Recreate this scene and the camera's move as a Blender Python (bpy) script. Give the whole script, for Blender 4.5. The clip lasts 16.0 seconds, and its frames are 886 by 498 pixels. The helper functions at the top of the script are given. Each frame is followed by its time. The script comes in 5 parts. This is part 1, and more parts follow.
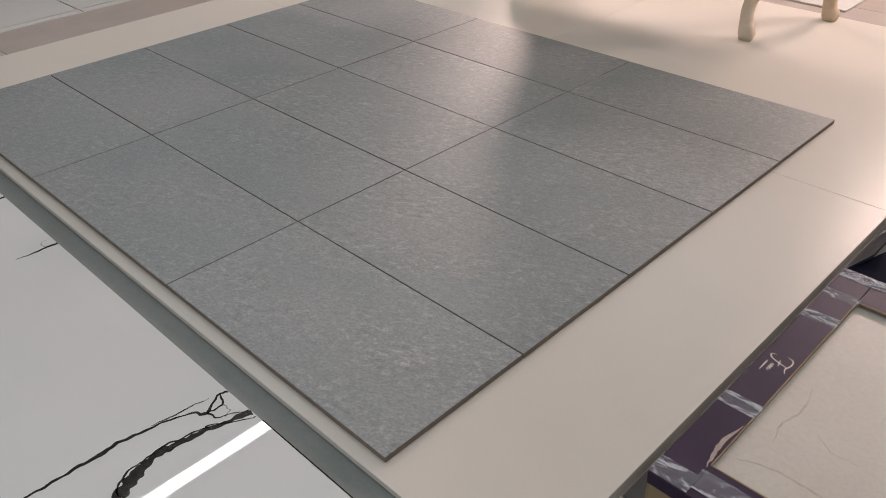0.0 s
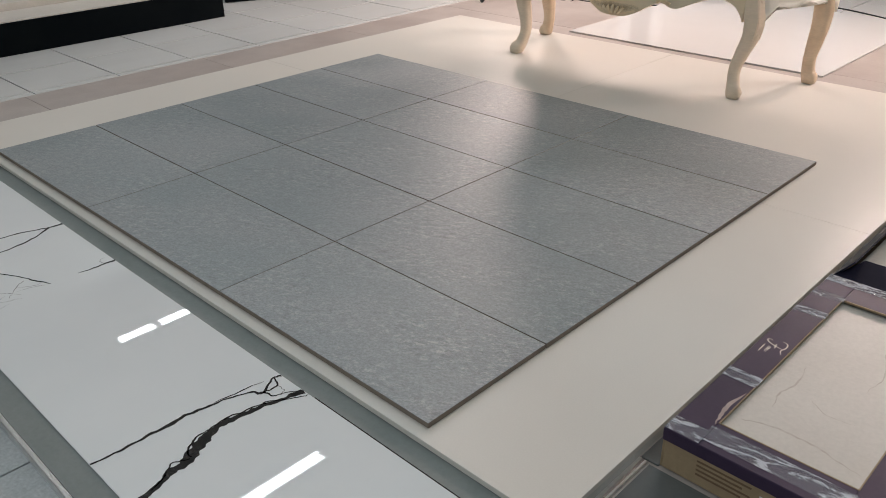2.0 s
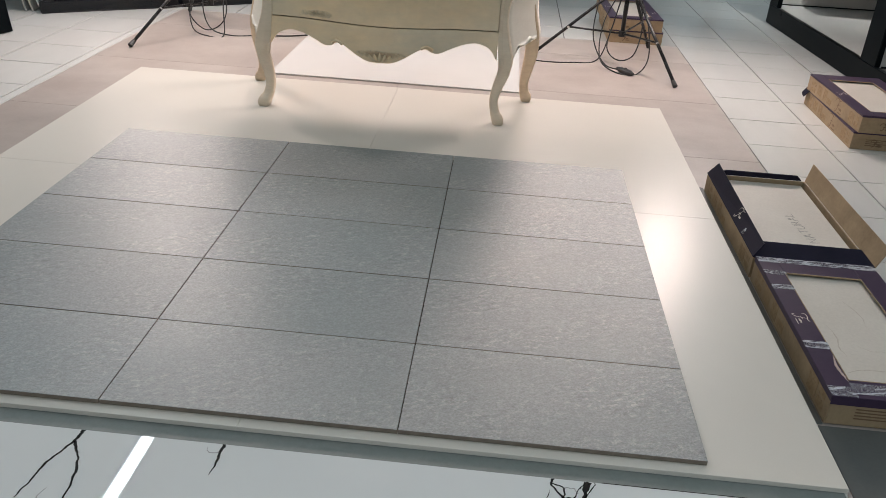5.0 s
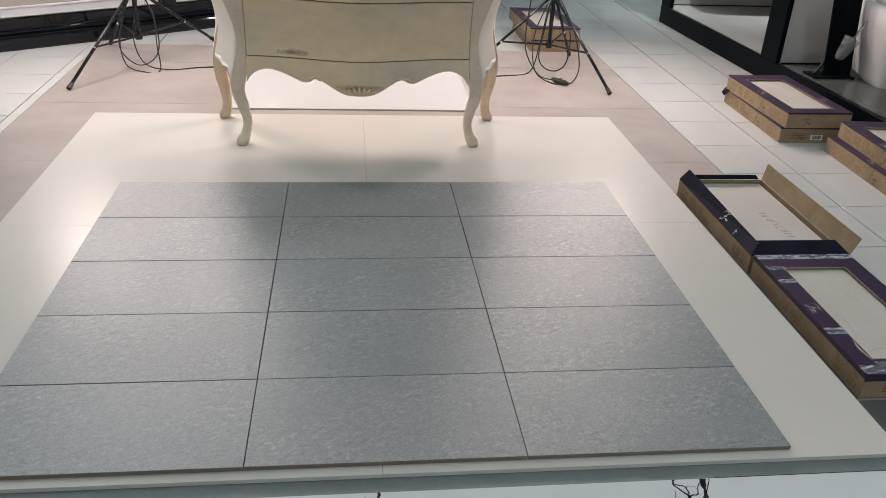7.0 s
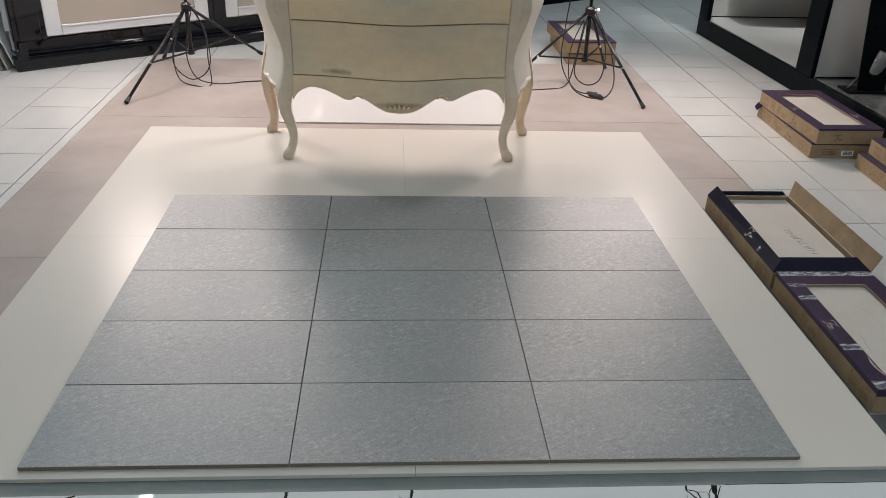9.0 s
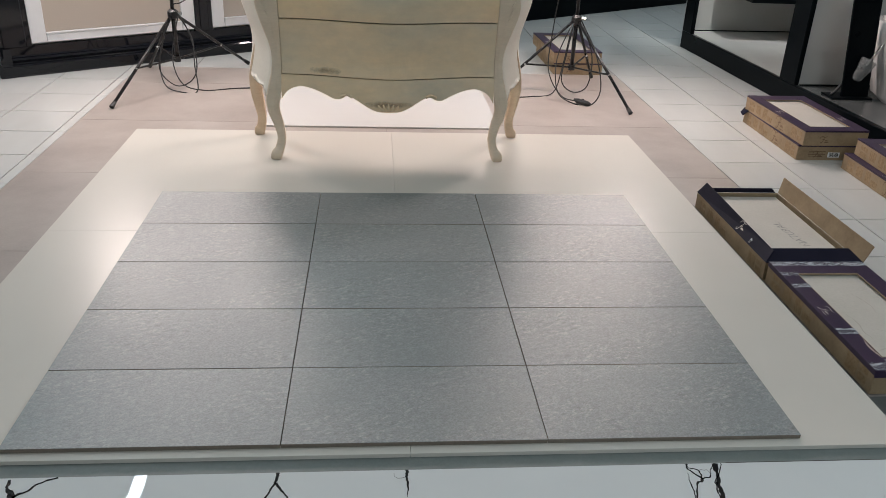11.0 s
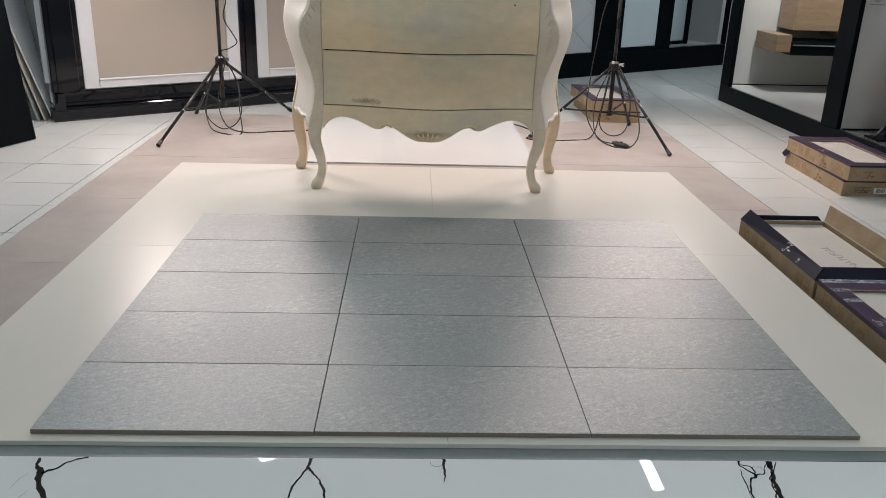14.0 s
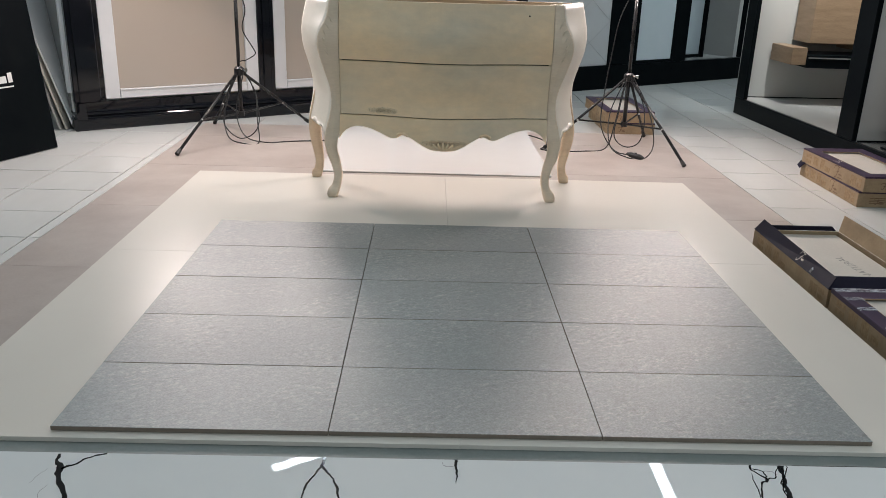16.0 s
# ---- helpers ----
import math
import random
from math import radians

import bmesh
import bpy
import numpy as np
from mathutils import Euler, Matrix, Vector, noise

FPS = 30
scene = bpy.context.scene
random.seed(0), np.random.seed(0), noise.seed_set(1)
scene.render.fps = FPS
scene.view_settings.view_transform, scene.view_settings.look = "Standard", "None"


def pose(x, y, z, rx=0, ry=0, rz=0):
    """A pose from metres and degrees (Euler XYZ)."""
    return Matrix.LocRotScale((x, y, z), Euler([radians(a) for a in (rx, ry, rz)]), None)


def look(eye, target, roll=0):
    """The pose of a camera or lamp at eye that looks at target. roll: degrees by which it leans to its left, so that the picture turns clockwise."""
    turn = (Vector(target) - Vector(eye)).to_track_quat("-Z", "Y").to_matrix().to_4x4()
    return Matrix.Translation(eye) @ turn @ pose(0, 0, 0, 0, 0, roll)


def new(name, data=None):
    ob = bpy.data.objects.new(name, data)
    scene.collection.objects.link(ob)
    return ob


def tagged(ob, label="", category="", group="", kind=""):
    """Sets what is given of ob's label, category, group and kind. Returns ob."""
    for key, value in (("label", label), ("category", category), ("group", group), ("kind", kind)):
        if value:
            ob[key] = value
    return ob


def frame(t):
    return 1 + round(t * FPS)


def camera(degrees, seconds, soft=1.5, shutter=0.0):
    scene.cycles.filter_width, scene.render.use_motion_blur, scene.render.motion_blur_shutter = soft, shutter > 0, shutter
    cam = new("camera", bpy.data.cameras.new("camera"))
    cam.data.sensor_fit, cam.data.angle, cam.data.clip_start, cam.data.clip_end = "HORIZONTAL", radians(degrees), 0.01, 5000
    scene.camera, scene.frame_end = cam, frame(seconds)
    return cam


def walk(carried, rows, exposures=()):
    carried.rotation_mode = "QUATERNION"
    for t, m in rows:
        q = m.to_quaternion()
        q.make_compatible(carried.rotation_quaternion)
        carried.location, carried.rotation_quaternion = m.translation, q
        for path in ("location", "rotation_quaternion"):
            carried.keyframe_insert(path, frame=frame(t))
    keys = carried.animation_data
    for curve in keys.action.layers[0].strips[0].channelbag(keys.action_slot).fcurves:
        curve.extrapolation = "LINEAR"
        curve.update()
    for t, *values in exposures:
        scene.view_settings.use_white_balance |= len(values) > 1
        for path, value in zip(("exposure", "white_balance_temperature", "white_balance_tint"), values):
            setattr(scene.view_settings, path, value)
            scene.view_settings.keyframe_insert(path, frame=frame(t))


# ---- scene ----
cam = camera(57.4, 16.0, soft=0.65)
EXPOSURES = [(0.0, 0.0, 7000, 20), (0.6, 0.0, 7030, 20), (1.5, -0.02, 6930, 17), (1.9, 0.0, 6760, 15), (2.2, 0.02, 6480, 11), (2.6, 0.02, 6480, 12), (3.2, 0.0, 6480, 10), (4.2, -0.02, 6480, 10),
             (6.3, -0.02, 6350, 10), (8.2, -0.05, 6340, 10), (8.6, -0.12, 6340, 10), (11.5, -0.12, 6330, 9), (12.5, -0.02, 6320, 9), (16.0, 0.0, 6320, 9)]
PATH = [
    (0, (2.423, -0.485, 0.885), (1.241, 0.683, -0.227), -1.4),
    (0.5, (2.491, -0.538, 0.863), (1.237, 0.721, -0.054), -0.7),
    (1, (2.539, -0.595, 0.878), (1.285, 0.668, -0.036), -0.9),
    (1.5, (2.583, -0.663, 0.878), (1.336, 0.602, -0.043), -0.7),
    (2, (2.525, -0.691, 0.843), (1.282, 0.572, -0.084), -0.9),
    (2.5, (2.455, -0.74, 0.817), (1.248, 0.558, -0.11), -1.3),
    (3, (2.331, -0.823, 0.864), (1.365, 0.644, -0.093), -0.2),
    (3.5, (2.052, -0.949, 0.927), (1.381, 0.686, -0.01), 1.7),
    (4, (1.746, -1.091, 0.928), (1.326, 0.631, 0.002), 3.2),
    (4.2, (1.653, -1.161, 0.95), (1.309, 0.579, 0.026), 3.4),
    (6.3, (0.936, -1.268, 1.17), (1.099, 0.499, 0.248), 3.4),
    (6.5, (0.884, -1.282, 1.177), (1.077, 0.483, 0.257), 3.3),
    (7, (0.827, -1.307, 1.207), (1.054, 0.451, 0.282), 2.9),
    (7.5, (0.819, -1.367, 1.254), (1.03, 0.395, 0.332), 2.8),
    (8, (0.805, -1.41, 1.275), (0.964, 0.36, 0.356), 2.5),
    (8.5, (0.823, -1.429, 1.305), (0.945, 0.339, 0.378), 2.0),
    (9, (0.831, -1.421, 1.309), (0.961, 0.347, 0.384), 2.1),
    (11.3, (0.807, -1.449, 1.17), (0.98, 0.362, 0.34), 2.3),
    (11.5, (0.807, -1.448, 1.158), (0.981, 0.389, 0.385), 2.1),
    (12, (0.791, -1.487, 1.078), (0.974, 0.38, 0.385), 2.0),
    (12.5, (0.775, -1.488, 0.989), (0.962, 0.377, 0.292), 2.1),
    (13, (0.766, -1.495, 0.981), (0.923, 0.374, 0.287), 2.0),
    (13.5, (0.79, -1.51, 0.986), (0.892, 0.364, 0.295), 1.9),
    (14, (0.804, -1.505, 0.99), (0.883, 0.37, 0.3), 1.8),
    (14.5, (0.807, -1.5, 0.99), (0.896, 0.377, 0.303), 1.9),
    (15, (0.795, -1.528, 0.982), (0.877, 0.349, 0.296), 2.0),
    (15.5, (0.795, -1.539, 0.974), (0.834, 0.341, 0.292), 1.7),
    (16, (0.806, -1.536, 0.977), (0.848, 0.352, 0.317), 1.8),
]
walk(cam, [(t, look(eye, target, roll)) for t, eye, target, roll in PATH], EXPOSURES)

# ---- world and lights ----
world = bpy.data.worlds.new("world")
scene.world = world
world.use_nodes = True
world.node_tree.nodes["Background"].inputs[0].default_value = (0.55, 0.6, 0.65, 1)
world.node_tree.nodes["Background"].inputs[1].default_value = 0.05

FLOOR = -0.03          # level of the shop floor; the cream slabs' top is 0
CEIL = 2.70


def area_lamp(name, m, sx, sy, watts, colour, spread=180):
    data = bpy.data.lights.new(name, "AREA")
    data.shape, data.size, data.size_y = "RECTANGLE", sx, sy
    data.energy, data.color, data.spread = watts, colour, radians(spread)
    ob = new(name, data)
    ob.matrix_world = m
    return ob


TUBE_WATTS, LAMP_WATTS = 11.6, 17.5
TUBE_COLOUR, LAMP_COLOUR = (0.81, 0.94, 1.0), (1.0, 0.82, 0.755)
# ceiling tubes, the last ten unseen fill lights: x, y, length, turn
TUBES = [(-0.75, 0.92, 1.2, 0), (-0.75, 2.6, 1.2, 0), (-2.88, 1.40, 0.28, 0), (-2.88, 1.805, 0.41, 0), (-2.18, 2.1, 0.2, 0), (2.62, 3.60, 0.56, 0), (0.21, 3.98, 1.2, -58),
         # tubes from here on are added to brighten the room
         (3.61, 7.9, 1.2, 0), (3.3, 5.35, 1.2, 0), (0.6, -2.6, 0.9, 0), (1.4, -3.0, 1.2, 0), (2.62, -1.6, 1.2, 0), (3.3, -1.3, 1.2, 0), (4.9, 5.5, 1.2, 0),
         (1.9, -3.3, 1.2, 0), (3.0, 0.6, 0.7, 0), (2.3, 6.3, 1.2, 0)]
for tx, ty, length, turn in TUBES:
    area_lamp("tube_and_fill_light", pose(tx, ty, 2.595, 0, 0, turn), 0.085, length, TUBE_WATTS * length / 1.2, TUBE_COLOUR)
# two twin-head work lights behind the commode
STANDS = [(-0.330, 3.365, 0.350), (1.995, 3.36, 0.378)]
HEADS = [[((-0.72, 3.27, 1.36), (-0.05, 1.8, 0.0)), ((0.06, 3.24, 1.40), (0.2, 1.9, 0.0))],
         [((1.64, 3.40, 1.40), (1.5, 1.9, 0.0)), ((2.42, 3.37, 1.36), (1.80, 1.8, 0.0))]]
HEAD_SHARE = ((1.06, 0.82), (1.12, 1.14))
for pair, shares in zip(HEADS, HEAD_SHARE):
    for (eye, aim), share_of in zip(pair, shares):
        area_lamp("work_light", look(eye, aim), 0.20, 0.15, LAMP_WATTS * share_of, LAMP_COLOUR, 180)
# first spot throws the vanity's wall shadow; second is an unseen, added fill
for eye, aim, watts in (((3.30, 3.85, 2.30), (3.9, 4.7, 0.7), 9.0), ((3.42, 1.9, 2.30), (4.2, 3.0, 0.5), 0.9)):
    area_lamp("booth_spot_and_fill", look(eye, aim), 0.10, 0.10, watts, (1.0, 0.97, 0.93), 70)


# ---- materials ----
def material(name, base, rough=0.5, metal=0.0, second=None, scale=6.0, amount=0.5, fine=0.0, fine_scale=120.0,
             bump=0.0, bump_scale=200.0, wear=0.0, piece=0.0, coat=0.0, stretch=(1, 1, 1), spec=0.5, turn=0.0, patch=0.0, ior=1.5):
    """A surface with a large mottle (second colour), a fine grain, a bump and a roughness that wanders."""
    m = bpy.data.materials.new(name)
    m.use_nodes = True
    nt = m.node_tree
    n, link = nt.nodes, nt.links
    b = n["Principled BSDF"]
    b.inputs["Roughness"].default_value = rough
    b.inputs["Metallic"].default_value = metal
    b.inputs["Specular IOR Level"].default_value = spec
    b.inputs["IOR"].default_value = ior
    b.inputs["Coat Weight"].default_value = coat
    b.inputs["Coat Roughness"].default_value = 0.05
    tc = n.new("ShaderNodeTexCoord")
    info = n.new("ShaderNodeObjectInfo")
    shift = n.new("ShaderNodeVectorMath")
    shift.operation = "SCALE"
    comb = n.new("ShaderNodeCombineXYZ")
    for k in range(2):
        link.new(info.outputs["Random"], comb.inputs[k])
    link.new(comb.outputs[0], shift.inputs[0])
    shift.inputs["Scale"].default_value = 37.0
    add = n.new("ShaderNodeVectorMath")
    link.new(tc.outputs["Object"], add.inputs[0])
    link.new(shift.outputs[0], add.inputs[1])
    mp = n.new("ShaderNodeMapping")
    mp.vector_type = "TEXTURE"
    mp.inputs["Scale"].default_value = [1 / k for k in stretch]
    mp.inputs["Rotation"].default_value = (0, 0, radians(turn))
    link.new(add.outputs[0], mp.inputs[0])
    big = n.new("ShaderNodeTexNoise")
    big.inputs["Scale"].default_value, big.inputs["Detail"].default_value, big.inputs["Roughness"].default_value = scale, 6, 0.6
    link.new(mp.outputs[0], big.inputs["Vector"])
    ramp = n.new("ShaderNodeMapRange")
    ramp.inputs["From Min"].default_value, ramp.inputs["From Max"].default_value = 0.34, 0.66
    ramp.inputs["To Max"].default_value = amount
    link.new(big.outputs["Fac"], ramp.inputs["Value"])
    mix = n.new("ShaderNodeMix")
    mix.data_type = "RGBA"
    mix.inputs["A"].default_value = (*base, 1)
    mix.inputs["B"].default_value = (*(second or [c * 0.8 for c in base]), 1)
    link.new(ramp.outputs[0], mix.inputs["Factor"])
    colour = mix.outputs["Result"]
    if fine:
        tiny = n.new("ShaderNodeTexNoise")
        tiny.inputs["Scale"].default_value, tiny.inputs["Detail"].default_value, tiny.inputs["Roughness"].default_value = fine_scale, 4, 0.7
        link.new(mp.outputs[0], tiny.inputs["Vector"])
        mr = n.new("ShaderNodeMapRange")
        mr.inputs["From Min"].default_value, mr.inputs["From Max"].default_value = 0.3, 0.7
        mr.inputs["To Min"].default_value, mr.inputs["To Max"].default_value = 1 - fine, 1 + fine
        link.new(tiny.outputs["Fac"], mr.inputs["Value"])
        grain = mr.outputs[0]
        if patch:
            wide = n.new("ShaderNodeTexNoise")
            wide.inputs["Scale"].default_value, wide.inputs["Detail"].default_value = patch, 3
            link.new(add.outputs[0], wide.inputs["Vector"])
            pr = n.new("ShaderNodeMapRange")
            pr.inputs["From Min"].default_value, pr.inputs["From Max"].default_value = 0.38, 0.62
            pr.inputs["To Min"].default_value = 0.25
            link.new(wide.outputs["Fac"], pr.inputs["Value"])
            soft_mix = n.new("ShaderNodeMix")
            soft_mix.inputs["A"].default_value = 1.04
            link.new(pr.outputs[0], soft_mix.inputs["Factor"])
            link.new(grain, soft_mix.inputs["B"])
            grain = soft_mix.outputs["Result"]
        mul = n.new("ShaderNodeVectorMath")
        mul.operation = "SCALE"
        link.new(colour, mul.inputs[0])
        link.new(grain, mul.inputs["Scale"])
        colour = mul.outputs[0]
    if piece:
        mr = n.new("ShaderNodeMapRange")
        mr.inputs["To Min"].default_value, mr.inputs["To Max"].default_value = 1 - piece, 1 + piece
        link.new(info.outputs["Random"], mr.inputs["Value"])
        mul = n.new("ShaderNodeVectorMath")
        mul.operation = "SCALE"
        link.new(colour, mul.inputs[0])
        link.new(mr.outputs[0], mul.inputs["Scale"])
        colour = mul.outputs[0]
    link.new(colour, b.inputs["Base Color"])
    if wear:
        mr = n.new("ShaderNodeMapRange")
        mr.inputs["To Min"].default_value, mr.inputs["To Max"].default_value = max(rough - wear, 0.02), rough + wear
        link.new(big.outputs["Fac"], mr.inputs["Value"])
        link.new(mr.outputs[0], b.inputs["Roughness"])
    if bump:
        bt = n.new("ShaderNodeTexNoise")
        bt.inputs["Scale"].default_value, bt.inputs["Detail"].default_value = bump_scale, 5
        link.new(mp.outputs[0], bt.inputs["Vector"])
        bn = n.new("ShaderNodeBump")
        bn.inputs["Strength"].default_value, bn.inputs["Distance"].default_value = bump, 0.002
        link.new(bt.outputs["Fac"], bn.inputs["Height"])
        link.new(bn.outputs[0], b.inputs["Normal"])
    return m




def riven_tile():
    """Grey stone-look porcelain: soft clouds, slanting pale flakes and dark pits in patches, a low riven relief."""
    m = bpy.data.materials.new("grey_stone_tile")
    m.use_nodes = True
    n, link = m.node_tree.nodes, m.node_tree.links
    b = n["Principled BSDF"]

    def math_node(op, a, c, clamp=False):
        q = n.new("ShaderNodeMath")
        q.operation, q.use_clamp = op, clamp
        for k, v in enumerate((a, c)):
            if isinstance(v, (int, float)):
                q.inputs[k].default_value = v
            else:
                link.new(v, q.inputs[k])
        return q.outputs[0]

    def span(value, a, c, lo, hi):
        q = n.new("ShaderNodeMapRange")
        for key, v in (("From Min", a), ("From Max", c), ("To Min", lo), ("To Max", hi)):
            q.inputs[key].default_value = v
        link.new(value, q.inputs["Value"])
        return q.outputs[0]

    tc, info = n.new("ShaderNodeTexCoord"), n.new("ShaderNodeObjectInfo")
    comb = n.new("ShaderNodeCombineXYZ")
    for k, f in enumerate((61.0, 23.0)):
        link.new(math_node("MULTIPLY", info.outputs["Random"], f), comb.inputs[k])
    add = n.new("ShaderNodeVectorMath")
    link.new(tc.outputs["Object"], add.inputs[0])
    link.new(comb.outputs[0], add.inputs[1])

    def noise(scale, detail, rough, stretch=(1, 1, 1), turn=0.0, distort=0.0):
        mp = n.new("ShaderNodeMapping")
        mp.vector_type = "TEXTURE"
        mp.inputs["Scale"].default_value = stretch
        mp.inputs["Rotation"].default_value = (0, 0, radians(turn))
        link.new(add.outputs[0], mp.inputs[0])
        t = n.new("ShaderNodeTexNoise")
        for key, v in (("Scale", scale), ("Detail", detail), ("Roughness", rough), ("Distortion", distort)):
            t.inputs[key].default_value = v
        link.new(mp.outputs[0], t.inputs["Vector"])
        return t.outputs["Fac"]

    cloud = noise(3.6, 4, 0.55, (1.5, 1, 1), 24)
    patch = noise(5.5, 3, 0.5, (2.0, 1, 1), 20, 0.6)
    flake = noise(78, 6, 0.74, (1.6, 0.9, 1), 24, 0.35)
    pit = noise(74, 6, 0.72, (1.7, 0.85, 1), 20, 0.3)
    grain = noise(240, 4, 0.7, (1.3, 1, 1), 22)
    where = span(patch, 0.40, 0.62, 0.30, 1.0)
    pale = math_node("MULTIPLY", span(flake, 0.50, 0.70, 0.0, 0.62), where)
    dark = math_node("MULTIPLY", span(pit, 0.48, 0.30, 0.0, 0.45), where)
    mix = n.new("ShaderNodeMix")
    mix.data_type = "RGBA"
    mix.inputs["A"].default_value, mix.inputs["B"].default_value = (0.156, 0.189, 0.192, 1), (0.208, 0.229, 0.231, 1)
    link.new(span(cloud, 0.36, 0.64, 0.0, 1.0), mix.inputs["Factor"])
    flecked = n.new("ShaderNodeMix")
    flecked.data_type = "RGBA"
    flecked.inputs["B"].default_value = (0.44, 0.43, 0.42, 1)
    link.new(mix.outputs["Result"], flecked.inputs["A"])
    link.new(pale, flecked.inputs["Factor"])
    shade = math_node("MULTIPLY", span(grain, 0.3, 0.7, 0.66, 1.32), span(info.outputs["Random"], 0, 1, 0.955, 1.045))
    shade = math_node("MULTIPLY", shade, math_node("SUBTRACT", 1.0, dark))
    mul = n.new("ShaderNodeVectorMath")
    mul.operation = "SCALE"
    link.new(flecked.outputs["Result"], mul.inputs[0])
    link.new(shade, mul.inputs["Scale"])
    link.new(mul.outputs[0], b.inputs["Base Color"])
    link.new(span(cloud, 0.3, 0.7, 0.46, 0.54), b.inputs["Roughness"])
    b.inputs["Specular IOR Level"].default_value, b.inputs["IOR"].default_value = 0.92, 1.72
    high = math_node("ADD", math_node("MULTIPLY", math_node("SUBTRACT", pale, dark), 0.8), math_node("MULTIPLY", grain, 0.35))
    bn = n.new("ShaderNodeBump")
    bn.inputs["Strength"].default_value, bn.inputs["Distance"].default_value = 0.36, 0.0012
    link.new(high, bn.inputs["Height"])
    link.new(bn.outputs[0], b.inputs["Normal"])
    return m


GREY_TILE = riven_tile()
TILE_EDGE = material("brown_tile_body", (0.20, 0.165, 0.13), 0.7, fine=0.1)
CREAM = material("cream_porcelain", (0.67, 0.634, 0.572), 0.33, second=(0.635, 0.602, 0.543), scale=2.5, amount=0.6, fine=0.02, fine_scale=300,
                 piece=0.012, spec=0.36)
PALE = material("white_gloss_porcelain", (0.66, 0.655, 0.64), 0.05, second=(0.62, 0.61, 0.595), scale=2, amount=0.5)
MARBLE = material("white_polished_marble", (0.67, 0.70, 0.70), 0.012, second=(0.61, 0.645, 0.65), scale=2.2, amount=0.5, spec=0.4)
VEIN = material("black_vein", (0.008, 0.009, 0.010), 0.06, second=(0.045, 0.045, 0.045), scale=60, amount=0.5)
VEIN_FAINT = material("grey_vein", (0.22, 0.225, 0.225), 0.06, second=(0.5, 0.5, 0.5), scale=40, amount=0.7)
GREY_BOARD = material("grey_painted_board", (0.165, 0.19, 0.183), 0.5, second=(0.21, 0.228, 0.22), scale=9, amount=0.6, fine=0.06)
RISER = material("pale_grey_edge", (0.62, 0.61, 0.57), 0.6, second=(0.5, 0.5, 0.46), scale=12, amount=0.7, fine=0.08)
STEEL = material("brushed_steel_trim", (0.82, 0.82, 0.81), 0.38, 1.0, wear=0.08, fine=0.05)
PINK = material("beige_stone_tile", (0.455, 0.405, 0.37), 0.34, second=(0.335, 0.285, 0.258), scale=2.6, amount=0.8, fine=0.05, wear=0.06, piece=0.03)
WHITE_TILE = material("white_floor_tile", (0.61, 0.615, 0.595), 0.22, second=(0.56, 0.56, 0.54), scale=2.2, amount=0.7, fine=0.02, wear=0.05,
                      piece=0.025, stretch=(3.5, 0.8, 1))
GROUT = material("grey_grout", (0.13, 0.125, 0.12), 0.9, fine=0.1)
GRANITE = material("grey_granite_tile", (0.36, 0.385, 0.385), 0.3, second=(0.44, 0.46, 0.46), scale=14, amount=0.7, fine=0.22, fine_scale=160, piece=0.02)
DARK_FLOOR = material("dark_grey_floor", (0.085, 0.092, 0.09), 0.4, second=(0.11, 0.117, 0.112), scale=5, amount=0.7, fine=0.06)
BOOTH_FLOOR = material("dark_gloss_floor", (0.095, 0.100, 0.099), 0.2, second=(0.12, 0.125, 0.123), scale=4, amount=0.7, fine=0.08, spec=0.4)
PLASTER = material("white_plaster", (0.72, 0.72, 0.70), 0.8, scale=3, amount=0.3, bump=0.1)
PAINTED = material("chalk_painted_wood", (0.76, 0.645, 0.505), 0.45, second=(0.68, 0.565, 0.425), scale=5, amount=0.8, fine=0.05, fine_scale=60,
                   bump=0.12, bump_scale=60, wear=0.08, stretch=(0.6, 1, 2.5))
DRAWER = material("grey_green_washed_wood", (0.87, 0.665, 0.42), 0.42, second=(0.68, 0.595, 0.445), scale=2.9, amount=1.0, fine=0.06, fine_scale=26,
                  bump=0.1, bump_scale=50, wear=0.08, stretch=(0.5, 1, 1.0))
# paler copy of the chalk paint; its whiteness stands for light on the sides
LIT_SIDE_PAINT = material("lit_side_paint", (0.88, 0.83, 0.735), 0.42, second=(0.82, 0.76, 0.66), scale=5, amount=0.7, fine=0.03, fine_scale=60, wear=0.06, stretch=(0.6, 1, 2.5))
BARE_LEG = material("pale_bare_wood", (0.72, 0.565, 0.40), 0.5, second=(0.63, 0.475, 0.32), scale=7, amount=0.8, fine=0.06, fine_scale=70, stretch=(1, 1, 4))


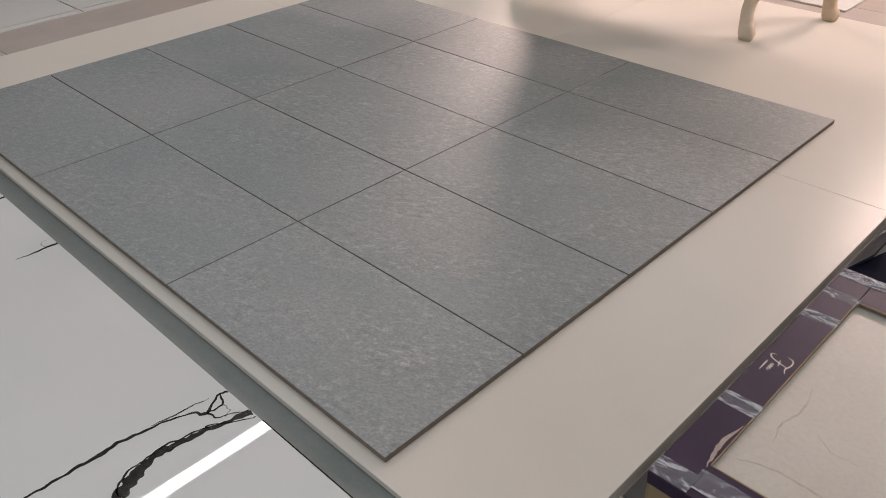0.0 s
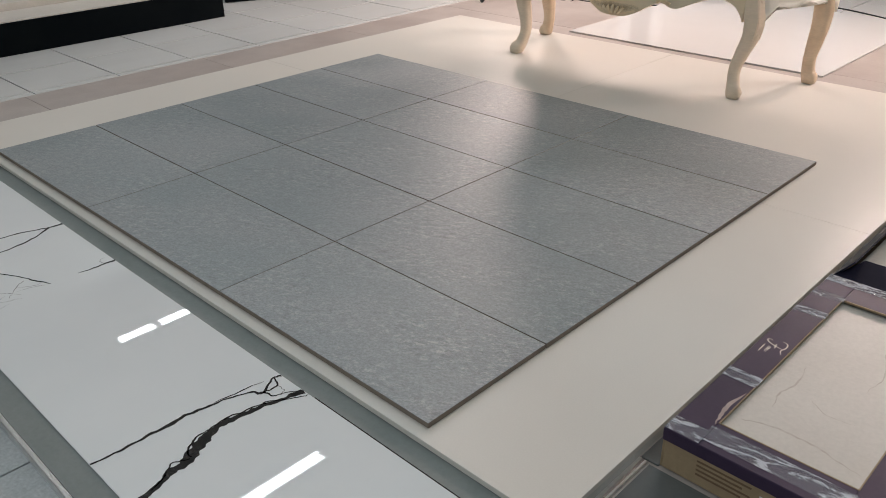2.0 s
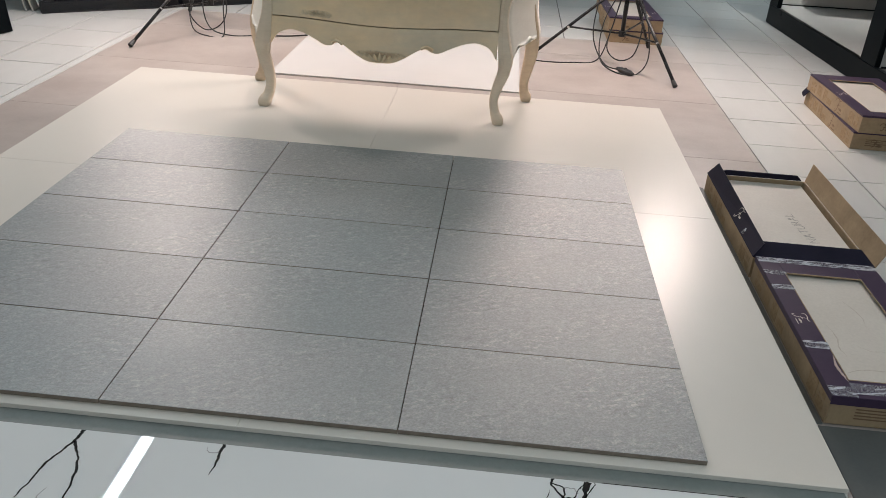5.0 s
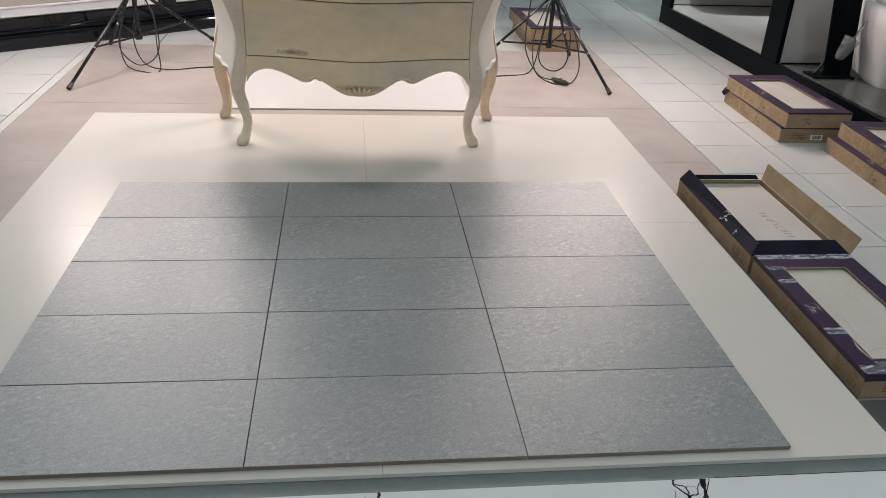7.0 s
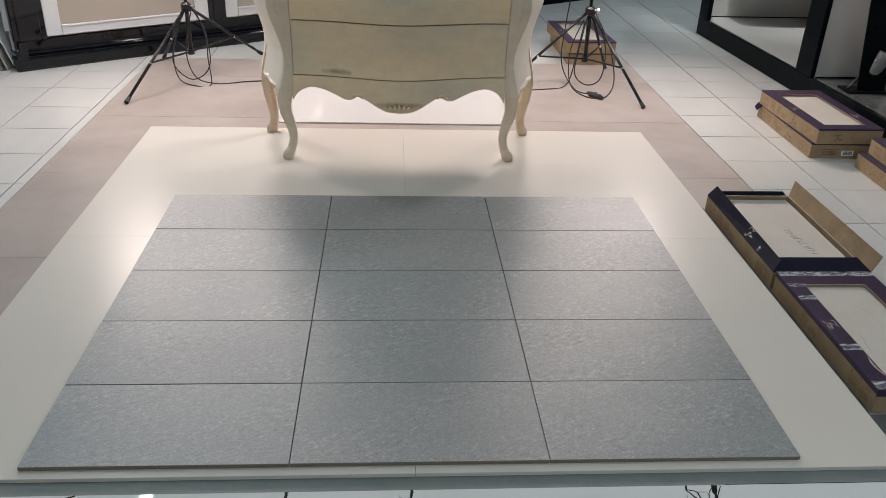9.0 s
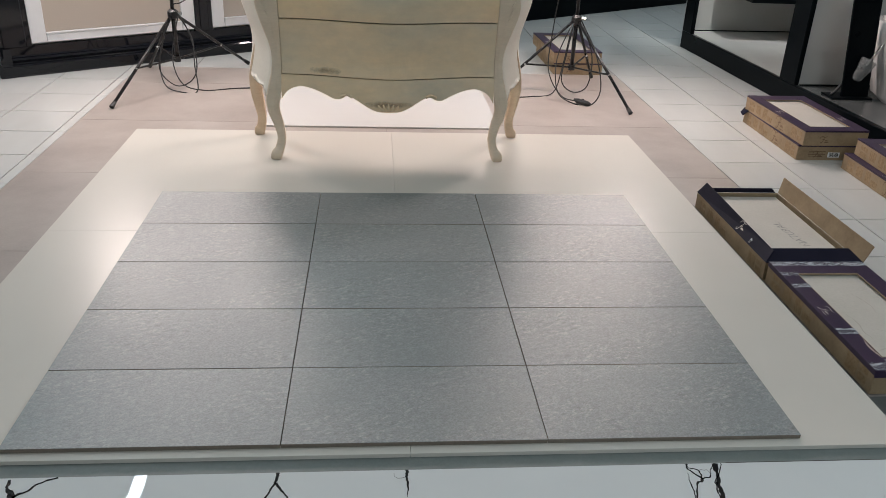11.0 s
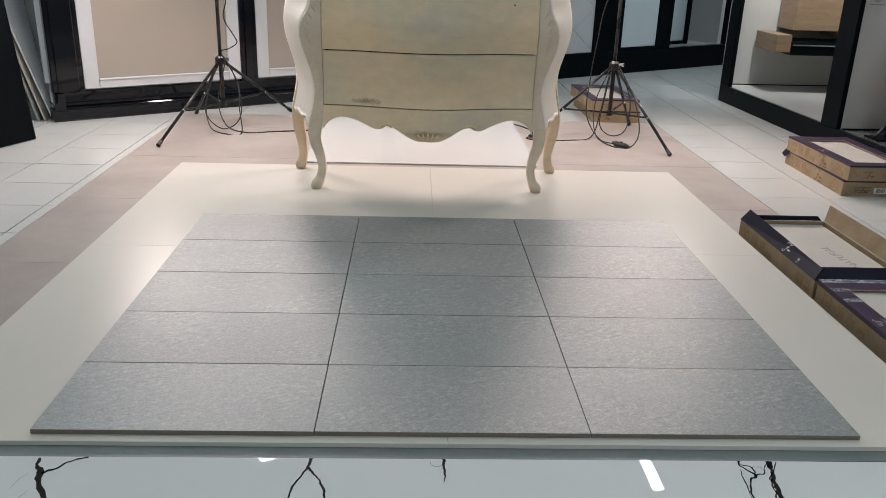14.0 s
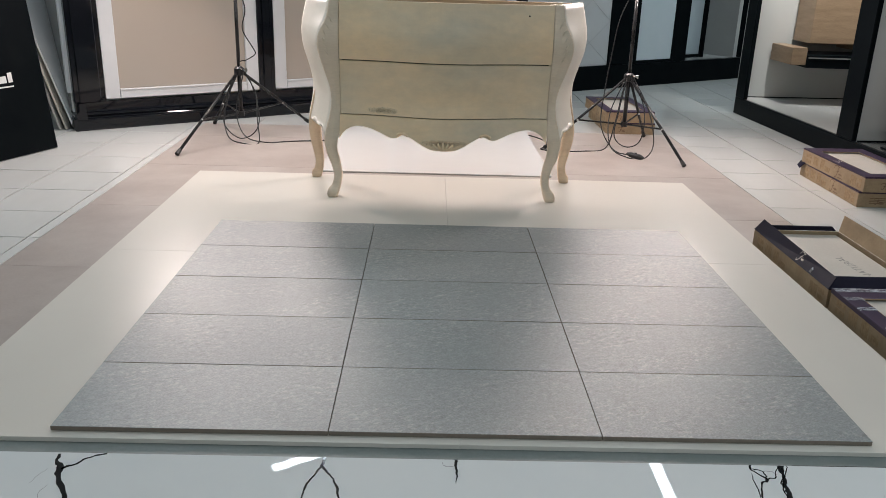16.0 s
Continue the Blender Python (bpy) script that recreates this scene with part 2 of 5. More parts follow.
def soft_patch(name, colour, most):
    """A patch of colour that thins out towards its ragged rim."""
    m = material(name, colour, 0.5, scale=40, amount=0.6)
    n, link = m.node_tree.nodes, m.node_tree.links
    tc = n.new("ShaderNodeTexCoord")
    mp = n.new("ShaderNodeMapping")
    mp.inputs["Location"].default_value, mp.inputs["Scale"].default_value = (-1, 0, -1), (2, 0, 2)
    link.new(tc.outputs["Generated"], mp.inputs[0])
    ln = n.new("ShaderNodeVectorMath")
    ln.operation = "LENGTH"
    link.new(mp.outputs[0], ln.inputs[0])
    no = n.new("ShaderNodeTexNoise")
    no.inputs["Scale"].default_value, no.inputs["Detail"].default_value = 45, 4
    link.new(tc.outputs["Object"], no.inputs["Vector"])
    ad = n.new("ShaderNodeMath")
    ad.operation = "MULTIPLY_ADD"
    link.new(no.outputs["Fac"], ad.inputs[0])
    ad.inputs[1].default_value = 0.9
    link.new(ln.outputs["Value"], ad.inputs[2])
    mr = n.new("ShaderNodeMapRange")
    for key, v in (("From Min", 0.5), ("From Max", 1.3), ("To Min", most), ("To Max", 0.0)):
        mr.inputs[key].default_value = v
    link.new(ad.outputs[0], mr.inputs["Value"])
    link.new(mr.outputs[0], n["Principled BSDF"].inputs["Alpha"])
    return m


DARK_PATCH = soft_patch("soft_dark_patch", (0.50, 0.42, 0.28), 0.34)
BROWN_STAIN = soft_patch("brown_apron_stain", (0.62, 0.42, 0.24), 0.35)
PALE_PANEL = material("pale_tile_panel", (0.66, 0.67, 0.68), 0.16, second=(0.60, 0.61, 0.62), scale=3, amount=0.6)
PALE_JOINT = material("panel_joint", (0.50, 0.51, 0.52), 0.6)
RAW_WOOD = material("raw_pine", (0.56, 0.40, 0.25), 0.6, second=(0.46, 0.31, 0.18), scale=8, amount=0.8, fine=0.08, stretch=(1, 1, 6))
# near-black colour standing for shade inside gaps, joints and a hole
SHADOW_GAP = material("gap_shade", (0.016, 0.012, 0.008), 0.9, spec=0.1)
BLACK_GLOSS = material("black_lacquer", (0.005, 0.006, 0.009), 0.055, second=(0.008, 0.009, 0.012), scale=4, amount=0.6, wear=0.03, spec=0.4)
BLACK_SATIN = material("black_satin_paint", (0.0035, 0.005, 0.0065), 0.30, second=(0.006, 0.008, 0.009), scale=6, amount=0.7, wear=0.08, spec=0.04)
WHITE_FRAME = material("white_lacquer", (0.74, 0.74, 0.75), 0.3, scale=4, amount=0.3)
BEIGE_PANEL = material("beige_gloss_panel", (0.47, 0.41, 0.35), 0.06, second=(0.48, 0.415, 0.35), scale=2, amount=0.5)
GREY_PANEL = material("grey_gloss_panel", (0.40, 0.395, 0.38), 0.10, second=(0.36, 0.355, 0.345), scale=3, amount=0.6)
BLUE_PANEL = material("pale_blue_panel", (0.70, 0.765, 0.80), 0.2, second=(0.57, 0.65, 0.69), scale=2, amount=0.5)
BLACK_METAL = material("black_metal_tube", (0.02, 0.02, 0.021), 0.28, 0.3, wear=0.08)
BLACK_PLASTIC = material("black_plastic", (0.015, 0.015, 0.016), 0.4)
CHROME = material("chrome", (0.8, 0.8, 0.8), 0.08, 1.0)
CABLE = material("black_cable", (0.014, 0.014, 0.014), 0.45)
KRAFT = material("kraft_cardboard", (0.36, 0.265, 0.16), 0.75, second=(0.24, 0.17, 0.10), scale=9, amount=0.8, fine=0.08, fine_scale=90, bump=0.15, piece=0.06)
KRAFT_PRINT = material("brown_print", (0.17, 0.105, 0.06), 0.75, fine=0.1)
PURPLE = material("purple_print_card", (0.040, 0.026, 0.054), 0.45, second=(0.060, 0.038, 0.070), scale=7, amount=0.7, fine=0.06, bump=0.08, spec=0.2)
NAVY = material("navy_print_card", (0.010, 0.010, 0.022), 0.42, second=(0.018, 0.017, 0.034), scale=8, amount=0.7, bump=0.1, spec=0.12)
SAMPLE = material("cream_stone_sample", (0.60, 0.56, 0.50), 0.45, second=(0.52, 0.475, 0.415), scale=5, amount=0.55, fine=0.05, bump=0.1)
STONE_VEIN = material("faint_brown_vein", (0.43, 0.375, 0.315), 0.5, second=(0.54, 0.49, 0.43), scale=90, amount=1.0)
TORN = material("torn_card", (0.50, 0.40, 0.36), 0.8, second=(0.34, 0.26, 0.24), scale=60, amount=0.8)
WHITE_PRINT = material("pale_print", (0.72, 0.66, 0.60), 0.5)
LABEL = material("white_paper_label", (0.78, 0.78, 0.76), 0.6)
INK = material("black_ink", (0.02, 0.02, 0.02), 0.6)
PENCIL = material("pencil_grey", (0.27, 0.265, 0.26), 0.7)
OAK = material("oak_veneer", (0.335, 0.235, 0.15), 0.45, second=(0.24, 0.165, 0.10), scale=4, amount=0.9, fine=0.1, fine_scale=50, stretch=(1, 1, 7))
FROSTED = material("frosted_plastic", (0.30, 0.31, 0.31), 0.12, second=(0.40, 0.41, 0.41), scale=20, amount=0.5)
FROSTED.node_tree.nodes["Principled BSDF"].inputs["Alpha"].default_value = 0.42
CERAMIC = material("white_ceramic", (0.66, 0.65, 0.64), 0.12, scale=2, amount=0.1)
WALL_TILE = material("pale_grey_wall", (0.56, 0.56, 0.54), 0.25, second=(0.51, 0.51, 0.49), scale=2, amount=0.6)


def clear_film():
    """Crinkled clear packing tape: mostly see-through, with sharp bumped creases and pale opaque streaks painted as
    glints.
    """
    m = bpy.data.materials.new("clear_tape")
    m.use_nodes = True
    nt = m.node_tree
    b = nt.nodes["Principled BSDF"]
    b.inputs["Base Color"].default_value = (0.70, 0.72, 0.78, 1)
    b.inputs["Roughness"].default_value = 0.07
    b.inputs["Specular IOR Level"].default_value = 1.0
    tc = nt.nodes.new("ShaderNodeTexCoord")

    def crease(scale, stretch, turn):
        mp = nt.nodes.new("ShaderNodeMapping")
        mp.vector_type = "TEXTURE"
        mp.inputs["Scale"].default_value, mp.inputs["Rotation"].default_value = stretch, (0, 0, radians(turn))
        nt.links.new(tc.outputs["Object"], mp.inputs[0])
        no = nt.nodes.new("ShaderNodeTexNoise")
        for key, v in (("Scale", scale), ("Detail", 4), ("Roughness", 0.55), ("Distortion", 1.6)):
            no.inputs[key].default_value = v
        nt.links.new(mp.outputs[0], no.inputs["Vector"])
        return no.outputs["Fac"]

    fold, fine = crease(34, (2.6, 0.7, 1), 12), crease(120, (1.6, 0.6, 1), -18)
    add = nt.nodes.new("ShaderNodeMath")
    add.operation = "MULTIPLY_ADD"
    nt.links.new(fine, add.inputs[0])
    add.inputs[1].default_value = 0.4
    nt.links.new(fold, add.inputs[2])
    mr = nt.nodes.new("ShaderNodeMapRange")
    # streaks turn pale and opaque, a painted glint along each crease
    mr.inputs["From Min"].default_value, mr.inputs["From Max"].default_value = 0.69, 0.80
    mr.inputs["To Min"].default_value, mr.inputs["To Max"].default_value = 0.12, 0.92
    bn = nt.nodes.new("ShaderNodeBump")
    bn.inputs["Strength"].default_value, bn.inputs["Distance"].default_value = 1.0, 0.012
    nt.links.new(add.outputs[0], mr.inputs["Value"])
    nt.links.new(mr.outputs[0], b.inputs["Alpha"])
    nt.links.new(add.outputs[0], bn.inputs["Height"])
    nt.links.new(bn.outputs[0], b.inputs["Normal"])
    return m


TAPE = clear_film()


def glow(name, colour, strength):
    m = bpy.data.materials.new(name)
    m.use_nodes = True
    b = m.node_tree.nodes["Principled BSDF"]
    b.inputs["Emission Color"].default_value = (*colour, 1)
    b.inputs["Emission Strength"].default_value = strength
    return m


# ---- building helpers ----
def empty(name, m=None, label="", category="", group="", kind=""):
    ob = new(name)
    ob.empty_display_size = 0.1
    if m is not None:
        ob.matrix_world = m
    return tagged(ob, label, category, group, kind)


def part(name, bm, mat, parent=None, label="", smooth=False, kind=""):
    me = bpy.data.meshes.new(name)
    bm.to_mesh(me)
    bm.free()
    me.materials.append(mat)
    if smooth:
        me.polygons.foreach_set("use_smooth", [True] * len(me.polygons))
    ob = new(name, me)
    if parent is not None:
        ob.parent = parent
    return tagged(ob, label=label, kind=kind)


def share(name, source, parent, m):
    ob = new(name, source.data)
    ob.parent = parent
    ob.matrix_basis = m
    return ob


def block(x0, y0, z0, x1, y1, z1, bevel=0.0, seg=1, into=None):
    bm = into or bmesh.new()
    made = bmesh.ops.create_cube(bm, size=1.0)["verts"]
    for v in made:
        v.co = Vector(((x0 + x1) / 2 + v.co.x * (x1 - x0), (y0 + y1) / 2 + v.co.y * (y1 - y0), (z0 + z1) / 2 + v.co.z * (z1 - z0)))
    if bevel:
        edges = list({e for v in made for e in v.link_edges})
        bmesh.ops.bevel(bm, geom=edges, offset=bevel, segments=seg, affect="EDGES", profile=0.5)
    return bm


def slab_of(corners, thick, bevel=0.0, into=None):
    """A flat prism: corners in order, thickened along the normal by thick."""
    bm = into or bmesh.new()
    c = [Vector(p) for p in corners]
    nrm = (c[1] - c[0]).cross(c[-1] - c[0]).normalized()
    low = [bm.verts.new(p) for p in c]
    top = [bm.verts.new(p + nrm * thick) for p in c]
    k = len(c)
    faces = [bm.faces.new(list(reversed(low))), bm.faces.new(top)]
    faces += [bm.faces.new((low[i], low[(i + 1) % k], top[(i + 1) % k], top[i])) for i in range(k)]
    bmesh.ops.recalc_face_normals(bm, faces=faces)
    if bevel:
        edges = list({e for f in faces for e in f.edges})
        bmesh.ops.bevel(bm, geom=edges, offset=bevel, segments=1, affect="EDGES")
    return bm


def smooth_path(points, steps=6):
    """Catmull-Rom through the points."""
    p = [Vector(q) for q in points]
    p = [p[0] * 2 - p[1]] + p + [p[-1] * 2 - p[-2]]
    out = []
    for i in range(1, len(p) - 2):
        a, b, c, d = p[i - 1:i + 3]
        for s in range(steps):
            t = s / steps
            out.append(0.5 * (2 * b + (c - a) * t + (2 * a - 5 * b + 4 * c - d) * t * t + (3 * b - a - 3 * c + d) * t ** 3))
    out.append(p[-2])
    return out


def sweep(points, radii, sides=8, into=None, square=1.0):
    """A tube through the points. radii: one number or one a point."""
    bm = into or bmesh.new()
    pts = [Vector(p) for p in points]
    if not hasattr(radii, "__len__"):
        radii = [radii] * len(pts)
    rings, ref = [], None
    for i, p in enumerate(pts):
        way = (pts[min(i + 1, len(pts) - 1)] - pts[max(i - 1, 0)]).normalized()
        if ref is None:
            ref = Vector((1, 0, 0)) if abs(way.x) < 0.9 else Vector((0, 1, 0))
        u = (ref - way * ref.dot(way)).normalized()
        ref = u
        v = way.cross(u)
        ring = []
        for k in range(sides):
            a = 2 * math.pi * (k + 0.5) / sides
            c, s = math.cos(a), math.sin(a)
            f = square / max(abs(c), abs(s)) + (1 - square) if square < 1 else 1
            ring.append(bm.verts.new(p + (u * c + v * s) * radii[i] * f))
        rings.append(ring)
    for a, b in zip(rings, rings[1:]):
        for k in range(sides):
            bm.faces.new((a[k], a[(k + 1) % sides], b[(k + 1) % sides], b[k]))
    bm.faces.new(list(reversed(rings[0])))
    bm.faces.new(rings[-1])
    bmesh.ops.recalc_face_normals(bm, faces=bm.faces)
    return bm


def ribbon(points, widths, z, rng, jitter=0.004, into=None):
    """A ragged flat ribbon on a slab, for a vein."""
    bm = into or bmesh.new()
    pts = smooth_path([(x, y, z) for x, y in points], 15)
    n = len(pts)
    prev = None
    raw = [[rng.uniform(-1, 1) for k in range(n + 4)] for c in range(3)]
    soft_noise = [[(r[k] + 1.6 * r[k + 1] + 2 * r[k + 2] + 1.6 * r[k + 3] + r[k + 4]) / 3.6 for k in range(n)] for r in raw]
    for i, p in enumerate(pts):
        way = (pts[min(i + 1, n - 1)] - pts[max(i - 1, 0)]).normalized()
        side = Vector((-way.y, way.x, 0))
        f = i / (n - 1) * (len(widths) - 1)
        k = min(int(f), len(widths) - 2)
        w = widths[k] + (widths[k + 1] - widths[k]) * (f - k)
        p = p + side * jitter * soft_noise[0][i]
        a = bm.verts.new(p + side * w * (0.5 + 0.15 * soft_noise[1][i]))
        b = bm.verts.new(p - side * w * (0.5 + 0.15 * soft_noise[2][i]))
        if prev:
            bm.faces.new((prev[0], prev[1], b, a))
        prev = (a, b)
    for f in bm.faces:
        f.normal_update()
        if f.normal.z < 0:
            f.normal_flip()
    return bm


def lettering(text, size, mat, parent, m, name="lettering"):
    cu = bpy.data.curves.new(name, "FONT")
    cu.body, cu.size, cu.extrude, cu.align_x, cu.offset = text, size, 0.0003, "CENTER", -0.035 * size
    tmp = new("tmp", cu)
    me = bpy.data.meshes.new_from_object(tmp.evaluated_get(bpy.context.evaluated_depsgraph_get()))
    bpy.data.objects.remove(tmp)
    me.materials.append(mat)
    ob = new(name, me)
    ob.parent = parent
    ob.matrix_basis = m
    return ob


# ---- the shop's shell ----
PX0, PX1, PY0, PY1 = -0.307, 2.066, -0.0235, 2.335
X0, X1, Y0, Y1 = -5.0, 7.5, -4.5, 10.5
tagged(part("ground", block(X0, Y0, FLOOR - 0.12, X1, Y1, FLOOR - 0.004), GROUT), "grey grout bed under the shop's floor tiles", "floor", kind="structure")
tagged(part("ceiling", block(X0, Y0, CEIL, X1, Y1, CEIL + 0.1), PLASTER), "plain white ceiling with fluorescent tubes", "ceiling", kind="structure")
for nm, b in (("wall_west", (X0 - 0.15, Y0, FLOOR, X0, Y1, CEIL)), ("wall_east", (X1, Y0, FLOOR, X1 + 0.15, Y1, CEIL)),
              ("wall_south", (X0, Y0 - 0.15, FLOOR, X1, Y0, CEIL)), ("wall_north", (X0, Y1, FLOOR, X1, Y1 + 0.15, CEIL))):
    tagged(part(nm, block(*b), PLASTER), "plain white plastered shop wall", "wall", kind="structure")

# fittings are also hung over the added fill tubes
for tx, ty, length, turn in TUBES:
    fix = empty("ceiling_light", pose(tx, ty, 0, 0, 0, turn), "white fluorescent tube fitting on the ceiling, of a set partly added for fill", "ceiling light", "fluorescent ceiling lights")
    part("housing", block(-0.05, -length / 2 - 0.03, 2.60, 0.05, length / 2 + 0.03, 2.66, 0.008), WHITE_FRAME, fix)
    part("stem", block(-0.02, -length / 4, 2.66, 0.02, length / 4, CEIL, 0.004), WHITE_FRAME, fix)


# ---- floors ----
def tile_field(parent, name, mat, xs, ys, top, gap, thick=0.014, keep=lambda x, y: True, stuff=None):
    """Tiles of one size in a grid; those that keep() refuses go into one joined mesh."""
    w, d = xs[1] - xs[0], ys[1] - ys[0]
    bm = block(-w / 2 + gap / 2, -d / 2 + gap / 2, -thick, w / 2 - gap / 2, d / 2 - gap / 2, 0, 0.0004)
    first, rest = None, bmesh.new()
    for x in xs[:-1]:
        for y in ys[:-1]:
            c = (x + w / 2, y + d / 2)
            m = pose(c[0], c[1], top + random.uniform(-0.0004, 0.0004))
            if keep(*c):
                if first is None:
                    first = part(name, bm.copy(), mat, parent)
                    first.matrix_basis = m
                else:
                    share(name, first, parent, m)
            elif stuff:
                block(c[0] - w / 2 + gap / 2, c[1] - d / 2 + gap / 2, top - thick, c[0] + w / 2 - gap / 2, c[1] + d / 2 - gap / 2, top, into=rest)
    bm.free()
    if stuff and rest.verts:
        part(stuff, rest, mat, parent, kind="stuff")
    else:
        rest.free()


# beige border round and behind the platform
beige = empty("floor_beige", None, "beige stone floor tiles round the display platform", "floor", kind="structure")
tile_field(beige, "tile", PINK, [-0.645, 0.868, 2.381], [-0.43, 0.32, 1.07, 1.82, 2.57, 3.32], FLOOR, 0.002)
tile_field(beige, "cut_tile", PINK, [-0.645, 0.868, 2.381], [3.32, 3.72], FLOOR, 0.002)

T = 0.3345
white = empty("floor_white", None, "white glossy square floor tiles with grey joints", "floor", kind="structure")
GX, GY = 2.381, 2.034
near = lambda x, y: 0.9 < y < 6.6 and x < 3.8
tile_field(white, "tile", WHITE_TILE, [GX + T * k for k in range(0, 15)], [GY + T * k for k in range(-8, 25)], FLOOR, 0.006, keep=near, stuff="far_tiles")
tile_field(white, "tile", WHITE_TILE, [-0.692 - T * k for k in range(12, -1, -1)], [GY + T * k for k in range(-6, 25)], FLOOR, 0.006,
           keep=lambda x, y: x > -1.75 and y < 4.2, stuff="far_tiles")
tile_field(white, "tile", WHITE_TILE, [-0.645 + 0.3363 * k for k in range(10)], [3.72 + T * k for k in range(0, 20)], FLOOR, 0.006,
           keep=lambda x, y: y < 6.2, stuff="far_tiles")
bm = bmesh.new()
for k in range(-6, 14):
    block(-0.690, GY + T * k + 0.003, FLOOR - 0.014, -0.647, GY + T * (k + 1) - 0.001, FLOOR, 0.001, into=bm)
part("border_strip", bm, WHITE_TILE, white, kind="stuff")

granite = empty("floor_granite", None, "speckled grey granite floor tiles with dark joints", "floor", kind="structure")
tile_field(granite, "tile", GRANITE, [1.379 + 0.4 * k for k in range(-15, 2)], [-0.452 - 0.4 * k for k in range(9, -1, -1)], FLOOR, 0.005,
           keep=lambda x, y: y > -2.0 and -1 < x, stuff="far_tiles")
tile_field(granite, "cut_tile", GRANITE, [1.779, 2.082], [-0.452 - 0.4 * k for k in range(5, -1, -1)], FLOOR, 0.005)
dark = empty("floor_dark", None, "smooth dark grey floor tiles beside the platform", "floor", kind="structure")
tile_field(dark, "tile", DARK_FLOOR, [2.084 + 0.6 * k for k in range(0, 9)], [-0.40 - 0.6 * k for k in range(7, -2, -1)], FLOOR + 0.003, 0.003,
           keep=lambda x, y: x < 3.2 and y > -1.5, stuff="far_tiles")
# added dark strip that paints the shade in the gap beside the cartons
part("edge_strip", block(PX1 + 0.001, 0.205, FLOOR, 2.0972, 1.5, FLOOR + 0.004, 0.001), DARK_FLOOR, dark)
tile_field(dark, "tile", DARK_FLOOR, [2.381 + 0.6 * k for k in range(0, 8)], [0.2, 0.8], FLOOR - 0.0015, 0.003, keep=lambda x, y: False, stuff="far_tiles")


# ---- the display platform ----
plat = empty("display_platform", None, "low platform of cream porcelain slabs on a grey board", "platform")
part("base_board", block(PX0 + 0.004, -0.447, FLOOR, PX1 - 0.006, PY1 - 0.004, -0.0112, 0.001), GREY_BOARD, plat, "grey painted base board")
sx, sy = 0.890, 1.172
for a, b, c, d in ((PX0, PY0, sx, sy), (sx, PY0, PX1, sy), (PX0, sy, sx, PY1), (sx, sy, PX1, PY1)):
    part("slab", block(a + 0.0004, b + 0.0004, -0.011, c - 0.0004, d - 0.0004, random.uniform(-0.0002, 0), 0.0006), CREAM, plat)
part("front_trim", block(PX0, -0.4555, FLOOR, PX1, -0.4475, -0.0095, 0.001), STEEL, plat, "bright steel edge trim")
part("riser", block(PX1 - 0.0055, -0.446, FLOOR, PX1 - 0.0015, PY1 - 0.004, -0.0116, 0.0006), RISER, plat, "pale grey edge board")
part("side_trim", block(PX1 + 0.0005, -0.4555, FLOOR, PX1 + 0.0065, 0.2, FLOOR + 0.007, 0.001), STEEL, plat, "bright steel edge trim")
part("side_trim", block(PX1 + 0.0105, -0.4555, FLOOR, PX1 + 0.0150, 0.2, FLOOR + 0.006, 0.0008), STEEL, plat, "bright steel edge trim")

# solid dark strip on the board, painting an open joint's shade
part("open_joint", block(1.60, -0.0662, -0.0111, PX1 - 0.012, -0.0640, -0.0090), SHADOW_GAP, plat, "dark strip drawn for the shade of an open joint")

